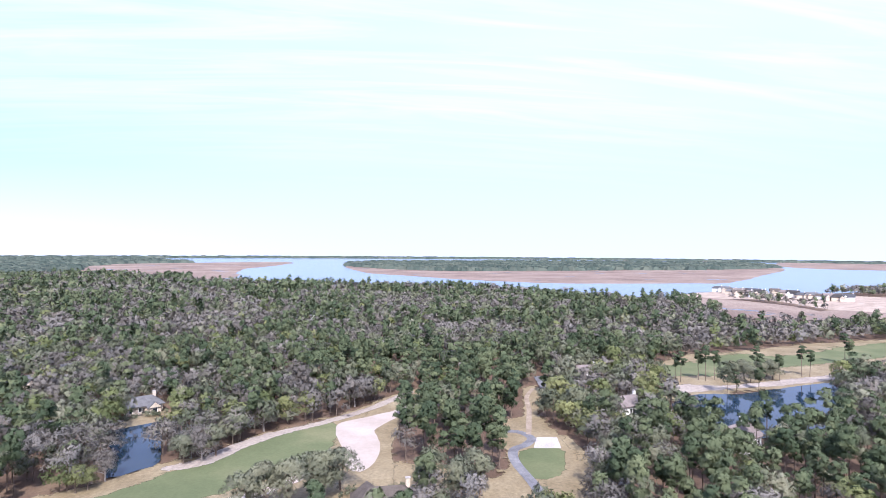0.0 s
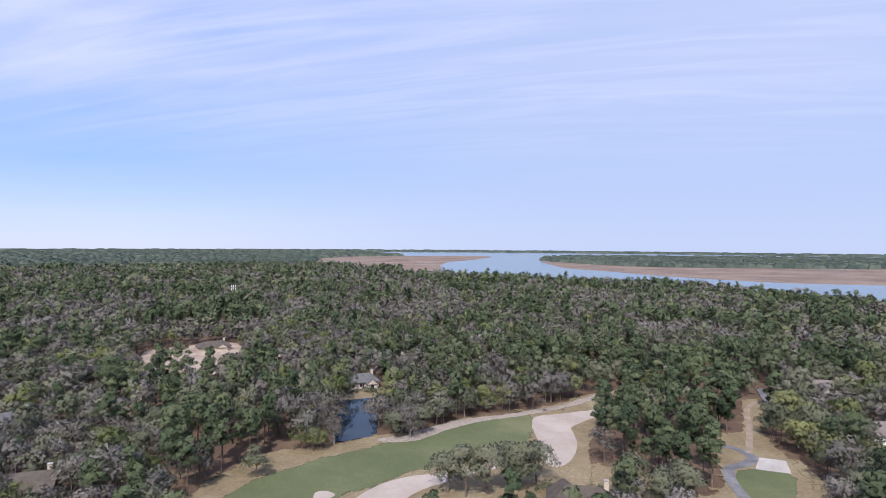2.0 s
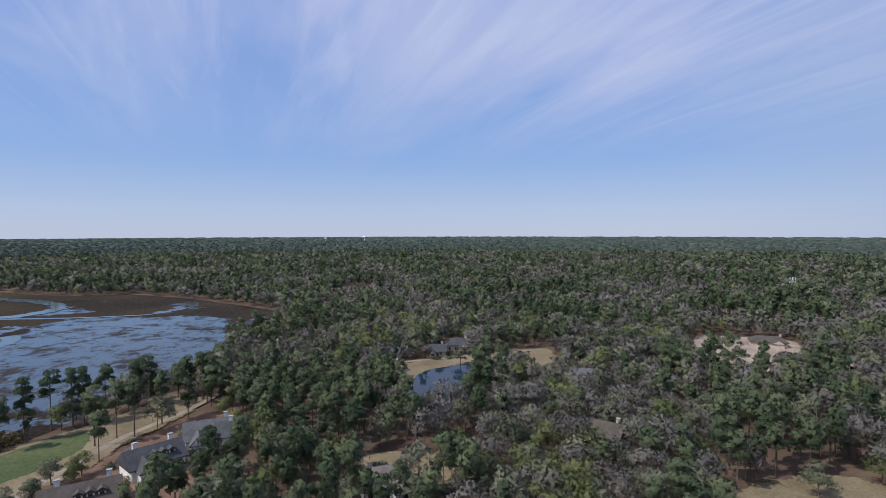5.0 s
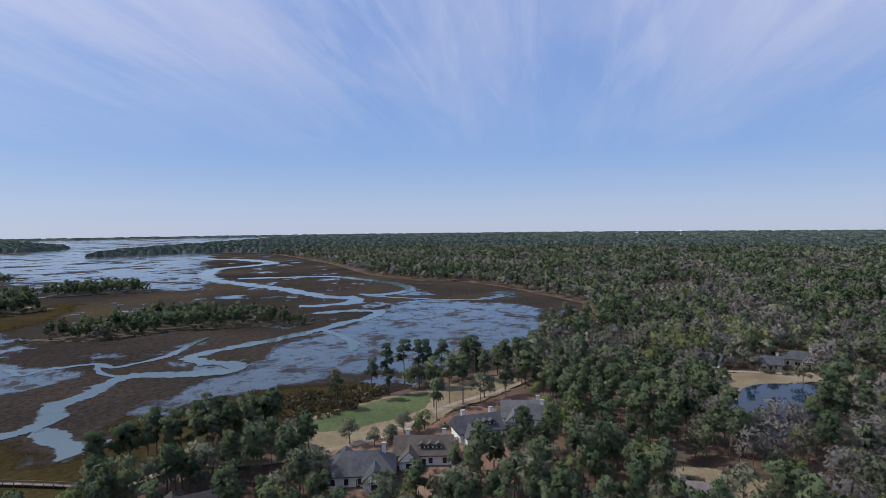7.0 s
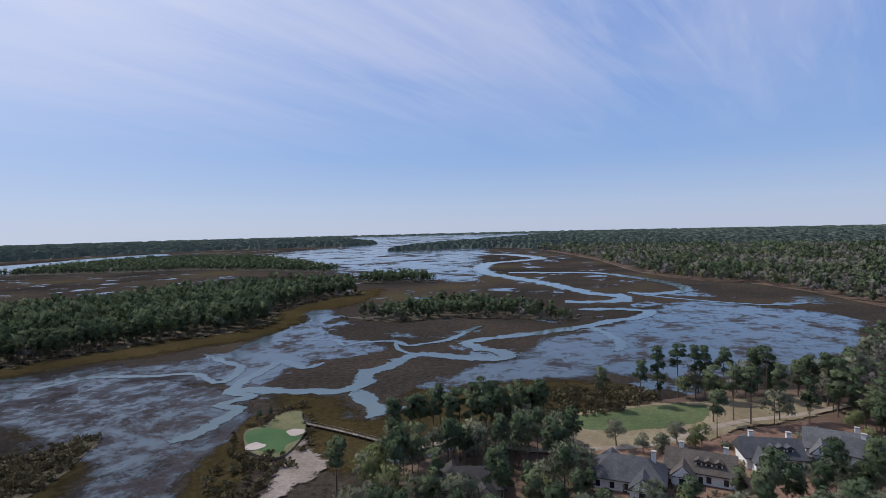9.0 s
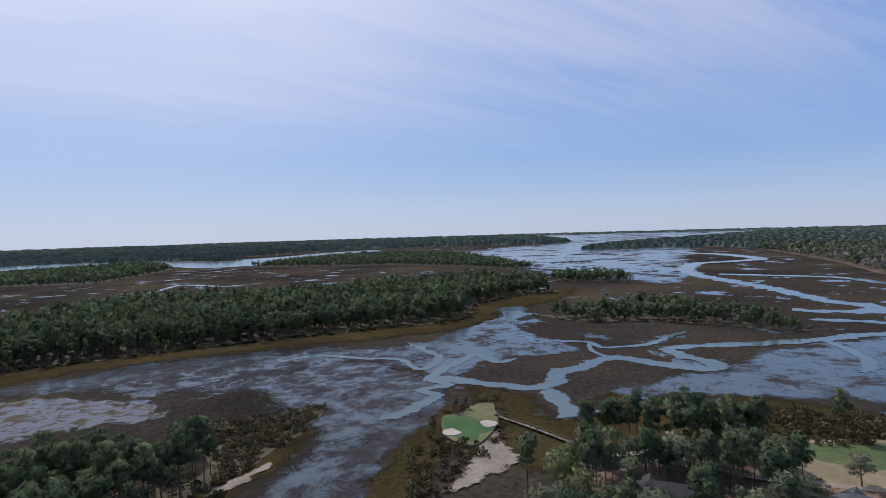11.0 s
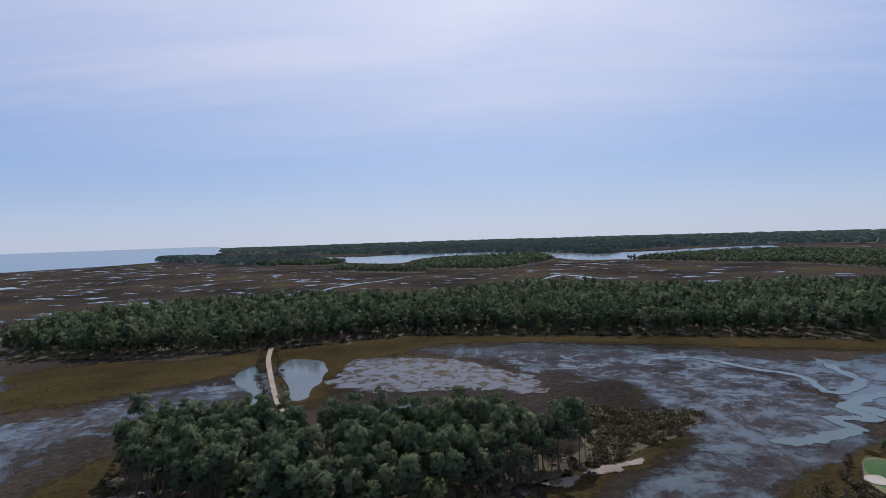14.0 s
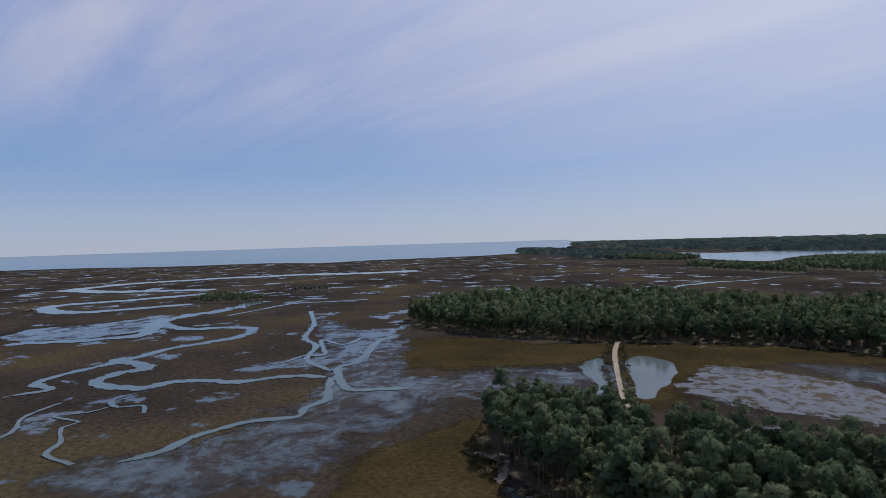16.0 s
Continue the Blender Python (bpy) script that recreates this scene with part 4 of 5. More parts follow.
cover("rough_grass", "rough_a", M["rough"], "tan dormant rough around the fairway", 0.06)
cover("rough_grass", "verge", M["rough"], "tan rough between the bunker and pines", 0.08)
cover("rough_grass", "lawn_margin", M["rough"], "tan dormant grass round a small lawn", 0.06)
cover("fairway", "fairway_a", M["fairway"], "smooth muted green golf fairway", 0.08)
cover("waste_bunker", "waste_a", M["pale"], "long pale sandy strip along the wood's edge", 0.08)
sheet("bunker", "bunker_a", M["sand"], "large winding white sand bunker", 0.5, 0.1, 2)
sheet("bunker", "bunker_b", M["sand"], "small oval white sand bunker in the fairway", 0.2, 0.2, 1)
sheet("bunker", "bunker_c", M["sand"], "long white sand bunker at the fairway's edge", 0.5, 0.1, 2)
cover("bank", "bank", M["rough"], "tan grass bank between a house and the pond", 0.1)
sheet("pond", "pond_a", M["pond"], "dark still pond among trees", 1.2, 0.1, 3)
cover("fairway", "fairway_b", M["rough"], "pale straw-green fairway beyond a pond", 0.1)
sheet("pond", "pond_b", M["pond"], "dark blue pond beside a fairway", 1.5, 0.1, 4)
cover("rough_grass", "rough_c", M["rough"], "tan dormant rough round distant fairways", 0.06, 3)
sheet("pond", "pond_c", M["pond"], "long blue pond beside the golf course", 1.5, 0.1, 4)
cover("fairway", "fairway_c", M["fairway"], "muted green fairway far along the course", 0.12, 3)
cover("sandy_margin", "sand_c", M["pale"], "pale sandy margin above a pond", 0.08)
cover("clearing", "clearing", M["rough"], "tan dormant grass clearing with pine straw", 0.08)
cover("lawn", "lawn", M["fairway"], "small green lawn beside a cart path", 0.1, 0.3)
cover("clearing", "clear_d", M["rough"], "bare tan house lot among pines", 0.1)
cover("clearing", "clear_e", M["mudsand"], "bare sandy lot deep in the woods", 0.05)
cover("rough_grass", "rough_d", M["rough"], "tan dormant rough along the marsh-side fairway", 0.08)
cover("house_plots", "clear_h", M["straw"], "pine straw and garden ground round the houses", 0.1)
cover("fairway", "fairway_d", M["turf"], "green fairway strip behind tall pines", 0.08)
for k in ("sand_a", "sand_b", "sand_c2", "sand_e"):
    cover("sand_patch", k, M["sandflat"], "bare pale sand on the marsh edge", 0.3, 2)
sheet("concrete_pad", "pad", M["concrete"], "pale concrete pad beside the cart path", 0.0, 0.1, 50)
ribbon("cart_path", "cart_path_a", 5, M["asphalt"], "grey asphalt lane between trees", 0.05)
ribbon("cart_path", "cart_path_b", 3.2, M["asphalt"], "curving grey asphalt cart path", 0.05, 1, 2)
ribbon("dirt_path", "dirt_path", 2.0, M["gravel"], "pale straight dirt path in the clearing", 0.2)
ribbon("cart_path", "cart_path_c", 2.8, M["gravel"], "pale cart path along a fairway", 0.05)
ribbon("cart_path", "cart_path_d", 2.6, M["gravel"], "pale cart path behind the houses", 0.05)
ribbon("causeway_track", "causeway", 2.8, M["gravel"], "pale sandy causeway track across the marsh", 0.25, 0.6)

# ---- trees ----


def close_to(x, y, points, reach):
    hit = np.zeros(len(x), bool)
    for q in points:
        hit |= (x - q[0]) ** 2 + (y - q[1]) ** 2 < reach * reach
    return hit


def cards(rng, centre, normal, size, slim=1.0):
    """Small three-cornered leaf sprays at the given places; returns their corners."""
    k = len(centre)
    a = np.cross(normal, rng.normal(size=(k, 3)))
    a /= np.linalg.norm(a, axis=1)[:, None] + 1e-9
    b = np.cross(normal, a)
    s = size * rng.uniform(0.6, 1.3, (k, 1))
    r = rng.uniform(0.45, 0.8, (3, k, 1))
    return np.stack([centre - a * s * r[0] * 1.2, centre + a * s * r[1] * 0.6 - b * s * r[1] * slim, centre + a * s * r[2] * 0.6 + b * s * r[2] * slim], 1).reshape(-1, 3)


def crown(rng, kind, count, size):
    """Leaf clumps of one tree that stands at the origin, in tufts at the limbs' ends."""
    if kind == "pine":
        h = rng.uniform(13, 17.5)
        tufts = 15
        z = h * rng.uniform(0.55 if size < 0.9 else 0.3, 0.95, tufts)
        reach = 2.0 * np.sqrt(np.clip(1 - ((z / h - 0.66) / 0.34) ** 2, 0.05, 1)) * rng.uniform(0.35, 1.0, tufts)
        rad = rng.uniform(0.9, 1.5, tufts)
        flat = 0.7
    elif kind == "bush":
        h, tufts = rng.uniform(1.4, 2.8), 7
        z, reach, rad, flat = h * rng.uniform(0.25, 0.75, 7), rng.uniform(0.2, 1.3, 7), rng.uniform(0.5, 0.9, 7), 0.8
    else:
        h = rng.uniform(8, 12.5) if kind != "bare" else rng.uniform(9, 13)
        tufts = 17
        z = h * rng.uniform(0.38, 0.92, tufts)
        reach = 4.2 * np.sqrt(np.clip(1 - ((z / h - 0.4) / 0.6) ** 2, 0.05, 1)) * rng.uniform(0.35, 1.0, tufts)
        rad = rng.uniform(1.6, 2.6, tufts)
        flat = 0.75
    turn = rng.uniform(0, 2 * np.pi, tufts)
    c = np.stack([reach * np.cos(turn), reach * np.sin(turn), z], 1)
    which = rng.integers(0, tufts, count)
    n = rng.normal(size=(count, 3))
    n[:, 2] = np.abs(n[:, 2]) * 1.1 - 0.35
    n /= np.linalg.norm(n, axis=1)[:, None]
    p = c[which] + n * rad[which][:, None] * rng.uniform(0.55, 1.05, (count, 1)) * np.array([1, 1, flat])
    tilt = n + rng.normal(size=(count, 3)) * 0.45
    tilt /= np.linalg.norm(tilt, axis=1)[:, None]
    slim = (0.4 if size < 1 else 0.75) if kind == "bare" else 1.0
    heart = np.array([0, 0, c[:, 2].mean()])
    out = p - heart
    out /= np.linalg.norm(out, axis=1)[:, None]
    soft = out * 0.8 + n * 0.35 + tilt * 0.3 + np.array([0, 0, 0.12 if size < 2 else 0.28])
    soft /= np.linalg.norm(soft, axis=1)[:, None]
    return (cards(rng, p, tilt, size * (1.3 if kind == "bare" and size < 1 else 1.0), slim), np.repeat(soft, 3, 0)), c, h


def tube(a, b, ra, rb, sides=6):
    a, b = Vector(a), Vector(b)
    d = (b - a).normalized()
    u = d.orthogonal().normalized()
    w = d.cross(u)
    vs = []
    for p, r in ((a, ra), (b, rb)):
        for i in range(sides):
            t = 2 * math.pi * i / sides
            vs.append(p + (u * math.cos(t) + w * math.sin(t)) * r)
    return vs, [(i, (i + 1) % sides, sides + (i + 1) % sides, sides + i) for i in range(sides)]


def quad_mesh(name, corners, material, normals=None, tone=None, per=4):
    me = bpy.data.meshes.new(name)
    k = len(corners) // per
    me.vertices.add(per * k)
    me.vertices.foreach_set("co", np.asarray(corners, np.float32).ravel())
    me.loops.add(per * k)
    me.loops.foreach_set("vertex_index", np.arange(per * k, dtype=np.int32))
    me.polygons.add(k)
    me.polygons.foreach_set("loop_start", np.arange(0, per * k, per, dtype=np.int32))
    me.polygons.foreach_set("loop_total", np.full(k, per, np.int32))
    me.materials.append(material)
    me.update(calc_edges=True)
    if tone is not None:
        at = me.attributes.new("tone", "FLOAT", "POINT")
        at.data.foreach_set("value", np.asarray(tone, np.float32))
    if normals is not None:
        me.polygons.foreach_set("use_smooth", np.ones(k, bool))
        me.normals_split_custom_set_from_vertices(normals)
    return me


def trunk_mesh(kind, tips, h, seed):
    rng = random.Random(seed)
    vs, fs = [], []

    def add(t):
        o = len(vs)
        vs.extend(t[0])
        fs.extend(tuple(i + o for i in f) for f in t[1])
    lean = Vector((rng.uniform(-0.5, 0.5), rng.uniform(-0.5, 0.5), 0))
    top = 0.93 if kind == "pine" else 0.6
    base = 0.2 if kind == "pine" else 0.3
    mid = lean * 0.6 + Vector((0, 0, h * top * 0.5))
    add(tube((0, 0, -0.3), (0, 0, 0.6), base * 1.5, base * 1.05))
    add(tube((0, 0, 0.6), mid, base, base * 0.75))
    add(tube(mid, lean + Vector((0, 0, h * top)), base * 0.75, base * 0.3))
    for p in tips[:: (1 if kind == "bare" else 2)]:
        s = min(h * top * 0.95, p[2] * (0.9 if kind == "pine" else 0.6))
        a = lean * (s / (h * top)) + Vector((0, 0, s))
        add(tube(a, p, 0.08 if kind == "pine" else 0.12, 0.03, 4))
    return mesh_of("trunk", vs, fs, M["greybark" if kind == "bare" else "bark"])


NAMES = {"pine": ("pine_tree", "pine"), "oak": ("oak_tree", "oak"), "bare": ("bare_tree", "tree"), "spring": ("budding_tree", "tree")}
LABELS = {"pine": "tall pine with a bare trunk and dark green clumped crown", "oak": "broad grey-green live oak with a rounded crown",
          "bare": "grey leafless hardwood with fine bare twigs", "spring": "hardwood in fresh yellow-green spring leaf"}
LEAVES = {"pine": (2000, 0.46), "oak": (2100, 0.56), "bare": (1700, 0.5), "spring": (1800, 0.54)}


def tree_thing(kind, seed):
    rng = np.random.default_rng(seed)
    corners, tips, h = crown(rng, kind, *LEAVES[kind])
    ob = new(NAMES[kind][0])
    tagged(ob, LABELS[kind], NAMES[kind][1], "trees of the woodland")
    for name, me in (("trunk", trunk_mesh(kind, tips, h, seed)), ("crown", quad_mesh("crown", corners[0], LEAF[kind], corners[1], np.full(len(corners[0]), rng.uniform(0.1, 0.9)), 3))):
        part_ob = new(name, me)
        part_ob.parent = ob
    return ob


CLEAR = ("rough_a", "cove", "flat_c", "verge", "lawn_margin", "bank", "waste_a", "bunker_a", "bunker_c", "pond_a", "pond_b", "fairway_b", "pond_c", "rough_c", "shore_c", "clearing", "clear_d", "clear_e", "clear_h", "rough_d", "inlet", "inlet_b", "marsh_west")
ISLES = ("isle_pines", "hammock", "isle_b", "isle_c", "isle_d", "isle_e", "isle_f", "isle_g", "isle_h", "isle_i", "isle_j", "river_isle_wood", "far_shore", "north_shore", "west_shore")


def wooded(x, y):
    """Where trees stand: all land but the clearings and waters, and the islands."""
    land = ~(inside(x, y, "marsh") | inside(x, y, "river"))
    for k in CLEAR:
        land &= ~inside(x, y, k)
    pines = np.zeros(len(x), bool)
    for k in ISLES:
        pines |= inside(x, y, k)
    pines &= ~inside(x, y, "far_water") & ~close_to(x, y, [(q.x, q.y) for q in SHAPES["causeway"]], 3.5)
    land &= ~close_to(x, y, [(h[0], h[1]) for h in HOUSES] + [(h[0] * 0.95, h[1] * 0.95) for h in HOUSES], 7.0)
    land &= ~close_to(x, y, [MAST[:2]], 16)
    for k in ("cart_path_a", "dirt_path"):
        land &= ~close_to(x, y, [(q.x, q.y) for q in SHAPES[k]], 5)
    return land | pines, pines


def stand(r0, r1, gap, seed, tight=0.74):
    """Places of trees in the ring between two distances, on a jittered grid (closer on the pine islands), and their kinds."""
    rng = np.random.default_rng(seed)
    xs, ys, ps = [], [], []
    for step, isle in ((gap, False), (gap * tight, True)):
        g = np.arange(-r1, r1, step)
        x, y = (v.ravel() for v in np.meshgrid(g, g))
        x, y = x + rng.uniform(-0.45, 0.45, len(x)) * step, y + rng.uniform(-0.45, 0.45, len(y)) * step
        r, a = np.hypot(x, y), np.degrees(np.arctan2(-x, y)) % 360
        keep = (r >= r0) & (r < r1) & ((a < 263) | (a > 310))
        x, y = x[keep], y[keep]
        ok, pines = wooded(x, y)
        ok &= pines == isle
        xs.append(x[ok]), ys.append(y[ok]), ps.append(pines[ok])
    x, y, pines = np.concatenate(xs), np.concatenate(ys), np.concatenate(ps)
    n = np.array([noise.noise(Vector((u * 0.012, v * 0.012, 3.0))) + 0.5 * noise.noise(Vector((u * 0.05, v * 0.05, 9.0))) for u, v in zip(x, y)])
    n = n + rng.normal(0, 0.22, len(x))
    kind = np.where(n < -0.12, 0, np.where(n < 0.06, 1, np.where(n < 0.36, 2, np.where(n < 0.52, 1, 3))))
    if r0 >= 380:
        kind = np.where(n < -0.2, 0, np.where(n < 0.0, 1, np.where(n < 0.52, 2, 1)))
    kind = np.where(rng.random(len(x)) < 0.05, 3, kind)
    if "grove" not in SHAPES:
        SHAPES["grove"] = ragged_edge(OUTLINE["grove"], 1, 0.05, 5)
    pines = pines | inside(x, y, "grove")
    kind = np.where(pines & (rng.random(len(x)) < 0.93), 0, kind)
    evergreen = (kind == 2) & (y < 45) & (np.hypot(x, y) < 215)
    kind = np.where(evergreen, np.where(rng.random(len(x)) < 0.6, 0, 1), kind)
    return x, y, kind


KINDS = ("pine", "oak", "bare", "spring")
LOW_ISLES = {"isle_i": 0.4, "isle_j": 0.35, "isle_b": 0.7, "isle_c": 0.7, "isle_d": 0.6, "isle_f": 0.6, "isle_g": 0.65, "isle_h": 0.65, "isle_e": 0.7}


def woodland(name, x, y, kind, count, size, label, seed, lacy=False):
    """All farther trees of a ring, one object for each kind, from a few different crowns turned and scaled."""
    rng = np.random.default_rng(seed)
    low = np.ones(len(x))
    for key, f in LOW_ISLES.items():
        low[inside(x, y, key)] = f
    for i, kd in enumerate(KINDS):
        at = np.flatnonzero(kind == i)
        if not len(at):
            continue
        forms = [crown(rng, kd, count, size)[0] for _ in range(7)]
        big, tilt, tone = [], [], []
        pick = rng.integers(0, 7, len(at))
        for f in range(7):
            w = at[pick == f]
            t, s = rng.uniform(0, 6.283, (len(w), 1)), rng.uniform(0.72, 1.22, (len(w), 1)) * np.sqrt(low[w, None])
            c, sn, b = np.cos(t) * s, np.sin(t) * s, forms[f][0]
            q = forms[f][1]
            v = np.stack([x[w, None] + c * b[:, 0] - sn * b[:, 1], y[w, None] + sn * b[:, 0] + c * b[:, 1], s * np.sqrt(low[w, None]) * b[:, 2] * rng.uniform(0.9, 1.1, (len(w), 1))], 2)
            big.append(v.reshape(-1, 3))
            tone.append(np.repeat(rng.random(len(w)), len(b)))
            c, sn = np.cos(t), np.sin(t)
            tilt.append(np.stack([c * q[:, 0] - sn * q[:, 1], sn * q[:, 0] + c * q[:, 1], np.ones((len(w), 1)) * q[:, 2]], 2).reshape(-1, 3))
        ob = new({"pine": "pine_", "oak": "oak_", "bare": "bare_", "spring": "budding_"}[kd] + name, quad_mesh(name, np.concatenate(big), (LEAF_MID if lacy else LEAF_FAR)[kd], np.concatenate(tilt), np.concatenate(tone), 3))
        tagged(ob, label % {"pine": "dark green pines", "oak": "grey-green live oaks", "bare": "grey leafless hardwoods", "spring": "yellow-green budding trees"}[kd], "woodland", kind="stuff")


def trunks(name, x, y, seed):
    """The stems of the nearer woodland trees, two crossed blades each."""
    rng = np.random.default_rng(seed)
    k = len(x)
    h, w, t = rng.uniform(6.5, 9.5, k), rng.uniform(0.13, 0.22, k), rng.uniform(0, 3.14, k)
    out = []
    for turn in (0, 1.57):
        c, s = np.cos(t + turn) * w, np.sin(t + turn) * w
        out.append(np.stack([np.stack([x - c, y - s, 0 * h], 1), np.stack([x + c, y + s, 0 * h], 1), np.stack([x + c * 0.6, y + s * 0.6, h], 1), np.stack([x - c * 0.6, y - s * 0.6, h], 1)], 1).reshape(-1, 3))
    ob = new(name, quad_mesh(name, np.concatenate(out), M["bark"]))
    tagged(ob, "brown trunks of close-standing woodland trees", "trunks", kind="stuff")


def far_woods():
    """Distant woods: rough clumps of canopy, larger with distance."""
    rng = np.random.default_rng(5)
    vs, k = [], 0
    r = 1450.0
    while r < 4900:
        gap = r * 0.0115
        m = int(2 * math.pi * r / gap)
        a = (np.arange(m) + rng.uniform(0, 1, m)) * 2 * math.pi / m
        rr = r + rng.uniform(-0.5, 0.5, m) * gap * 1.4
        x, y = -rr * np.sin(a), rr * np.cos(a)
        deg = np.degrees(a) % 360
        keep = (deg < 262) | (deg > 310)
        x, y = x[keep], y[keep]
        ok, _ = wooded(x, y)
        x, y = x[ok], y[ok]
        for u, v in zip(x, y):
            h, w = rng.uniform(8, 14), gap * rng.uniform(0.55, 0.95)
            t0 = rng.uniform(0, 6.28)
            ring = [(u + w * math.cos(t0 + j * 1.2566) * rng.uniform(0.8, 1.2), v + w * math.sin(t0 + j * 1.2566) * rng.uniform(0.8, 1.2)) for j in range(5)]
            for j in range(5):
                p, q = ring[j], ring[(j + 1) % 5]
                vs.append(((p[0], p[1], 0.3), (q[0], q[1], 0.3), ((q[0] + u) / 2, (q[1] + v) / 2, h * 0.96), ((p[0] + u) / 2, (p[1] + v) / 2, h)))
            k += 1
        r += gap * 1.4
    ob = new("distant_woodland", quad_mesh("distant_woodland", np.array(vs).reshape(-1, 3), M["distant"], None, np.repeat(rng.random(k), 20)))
    tagged(ob, "dark green woodland reaching to the horizon, haze mixed into its colour", "woodland", kind="stuff")


def plant():
    x, y, kind = stand(88, 205, 6.0, 1, 0.66)
    order = np.argsort(x * x + y * y)
    near, rest = order[:240], order[240:]
    protos = {}
    rng = random.Random(4)
    spots = [(x[i], y[i], KINDS[kind[i]], rng.uniform(0.62, 0.95)) for i in near]
    spots += SPECIMENS + [(u, v, "pine", 1.2) for u, v in TALL_PINES] + [(u, v, "pine", 1.1) for u, v in EDGE_PINES] + [(u, v, "pine", 0.35) for u, v in GREEN_TREES] + [(u, v, "oak", 1.1) for u, v in LAWN_PINES]
    for u, v, kd, s in spots:
        f = rng.randrange(5)
        m = pose(u, v, 0.0, 0, 0, rng.uniform(0, 360))
        if (kd, f) not in protos:
            ob = protos[kd, f] = tree_thing(kd, 100 + f * 7 + KINDS.index(kd))
            ob.matrix_basis = m
        else:
            ob = copy_thing(protos[kd, f], m)
        ob.scale = (s, s, s)
    woodland("wood_near", x[rest], y[rest], kind[rest], 440, 0.88, "%s standing close together", 11, True)
    trunks("tree_trunks", x[rest], y[rest], 21)
    x, y, kind = stand(205, 380, 6.6, 2, 0.66)
    woodland("wood_middle", x, y, kind, 215, 1.28, "%s in the middle distance", 12, True)
    trunks("tree_trunks", x, y, 22)
    x, y, kind = stand(380, 760, 7.6, 3, 0.68)
    woodland("wood_far", x, y, kind, 56, 2.2, "%s farther off", 13)
    x, y, kind = stand(760, 1500, 10.0, 4)
    woodland("wood_beyond", x, y, kind, 15, 4.4, "%s well beyond", 14)


# pale blue-green tones: the haze of distance is mixed into the leaf colour
M["distant"] = foliage("haze_tinted_canopy", (0.062, 0.086, 0.076), (0.084, 0.108, 0.094), (0.110, 0.130, 0.110), 0.2, 0.004)


def bushes():
    """Low scrub on the hammock's flank, along the causeway and round the island green."""
    rng = np.random.default_rng(8)
    spots = []
    p = SHAPES["scrub"]
    lo, hi = p.min(0), p.max(0)
    x, y = rng.uniform(lo[0], hi[0], 650), rng.uniform(lo[1], hi[1], 650)
    ok = inside(x, y, "scrub")
    spots += list(zip(x[ok], y[ok]))
    for key, many in (("brush", 500), ("thicket", 120)):
        p = SHAPES[key] = ragged_edge(OUTLINE[key], 1, 0.05, 5)
        lo, hi = p.min(0), p.max(0)
        x, y = rng.uniform(lo[0], hi[0], many), rng.uniform(lo[1], hi[1], many)
        ok = inside(x, y, key)
        spots += list(zip(x[ok], y[ok]))
    for q in SHAPES["causeway"]:
        for s in (-1, 1):
            if rng.random() < 0.8:
                spots.append((q.x + s * rng.uniform(3.2, 5.5), q.y + rng.uniform(-2, 2)))
    for key, many, wide in (("isle_pines", 500, 6), ("hammock", 160, 4), ("isle_b", 90, 4), ("green_mound", 40, 0.8)):
        p = ragged_edge(OUTLINE[key], 1, 0.05, 3)
        if key == "green_mound":
            p = p + (p - p.mean(0)) * 0.3
        for i in rng.integers(0, len(p), many):
            if 120 < math.hypot(*p[i]) < 600:
                spots.append((p[i][0] + rng.normal(0, wide), p[i][1] + rng.normal(0, wide)))
    xy = np.array(spots)
    if len(xy):
        forms = [crown(rng, "bush", 34, 0.6)[0][0] for _ in range(6)]
        big = []
        for u, v in xy:
            b, s, t = forms[rng.integers(0, 6)], rng.uniform(0.6, 1.3), rng.uniform(0, 6.28)
            c, sn = math.cos(t) * s, math.sin(t) * s
            big.append(np.stack([u + c * b[:, 0] - sn * b[:, 1], v + sn * b[:, 0] + c * b[:, 1], 0.2 + s * b[:, 2]], 1))
        ob = new("marsh_scrub", quad_mesh("marsh_scrub", np.concatenate(big), LEAF["scrub"], None, np.repeat(rng.random(len(xy)), len(forms[0])), 3))
        tagged(ob, "low olive-brown wax myrtle scrub on the marsh edge", "shrubs", kind="stuff")


def garden_shrubs():
    """Clipped hedges and round evergreens along the walls of the nearer houses."""
    rng = np.random.default_rng(18)
    forms = [crown(rng, "bush", 110, 0.42)[0] for _ in range(5)]
    for x, y, turn, length, depth, *_ in HOUSES:
        if math.hypot(x, y) > 330:
            continue
        big, tilt, tone = [], [], []
        c0, s0 = math.cos(radians(turn)), math.sin(radians(turn))
        for k in range(26):
            side = rng.choice((-1, 1))
            u, v = rng.uniform(-0.7, 0.7) * length, side * (depth / 2 + rng.uniform(4.2, 7.5))
            b, s, t = forms[rng.integers(0, 5)], rng.uniform(0.7, 1.25), rng.uniform(0, 6.28)
            c, sn = math.cos(t), math.sin(t)
            q, w = b[0], b[1]
            big.append(np.stack([x + u * c0 - v * s0 + s * (c * q[:, 0] - sn * q[:, 1]), y + u * s0 + v * c0 + s * (sn * q[:, 0] + c * q[:, 1]), 0.15 + s * q[:, 2]], 1))
            tilt.append(np.stack([c * w[:, 0] - sn * w[:, 1], sn * w[:, 0] + c * w[:, 1], w[:, 2]], 1))
            tone.append(np.full(len(q), rng.random()))
        ob = new("garden_shrubs", quad_mesh("garden_shrubs", np.concatenate(big), LEAF["oak"], np.concatenate(tilt), np.concatenate(tone), 3))
        tagged(ob, "dark evergreen garden shrubs planted round a house", "shrubs", kind="stuff")


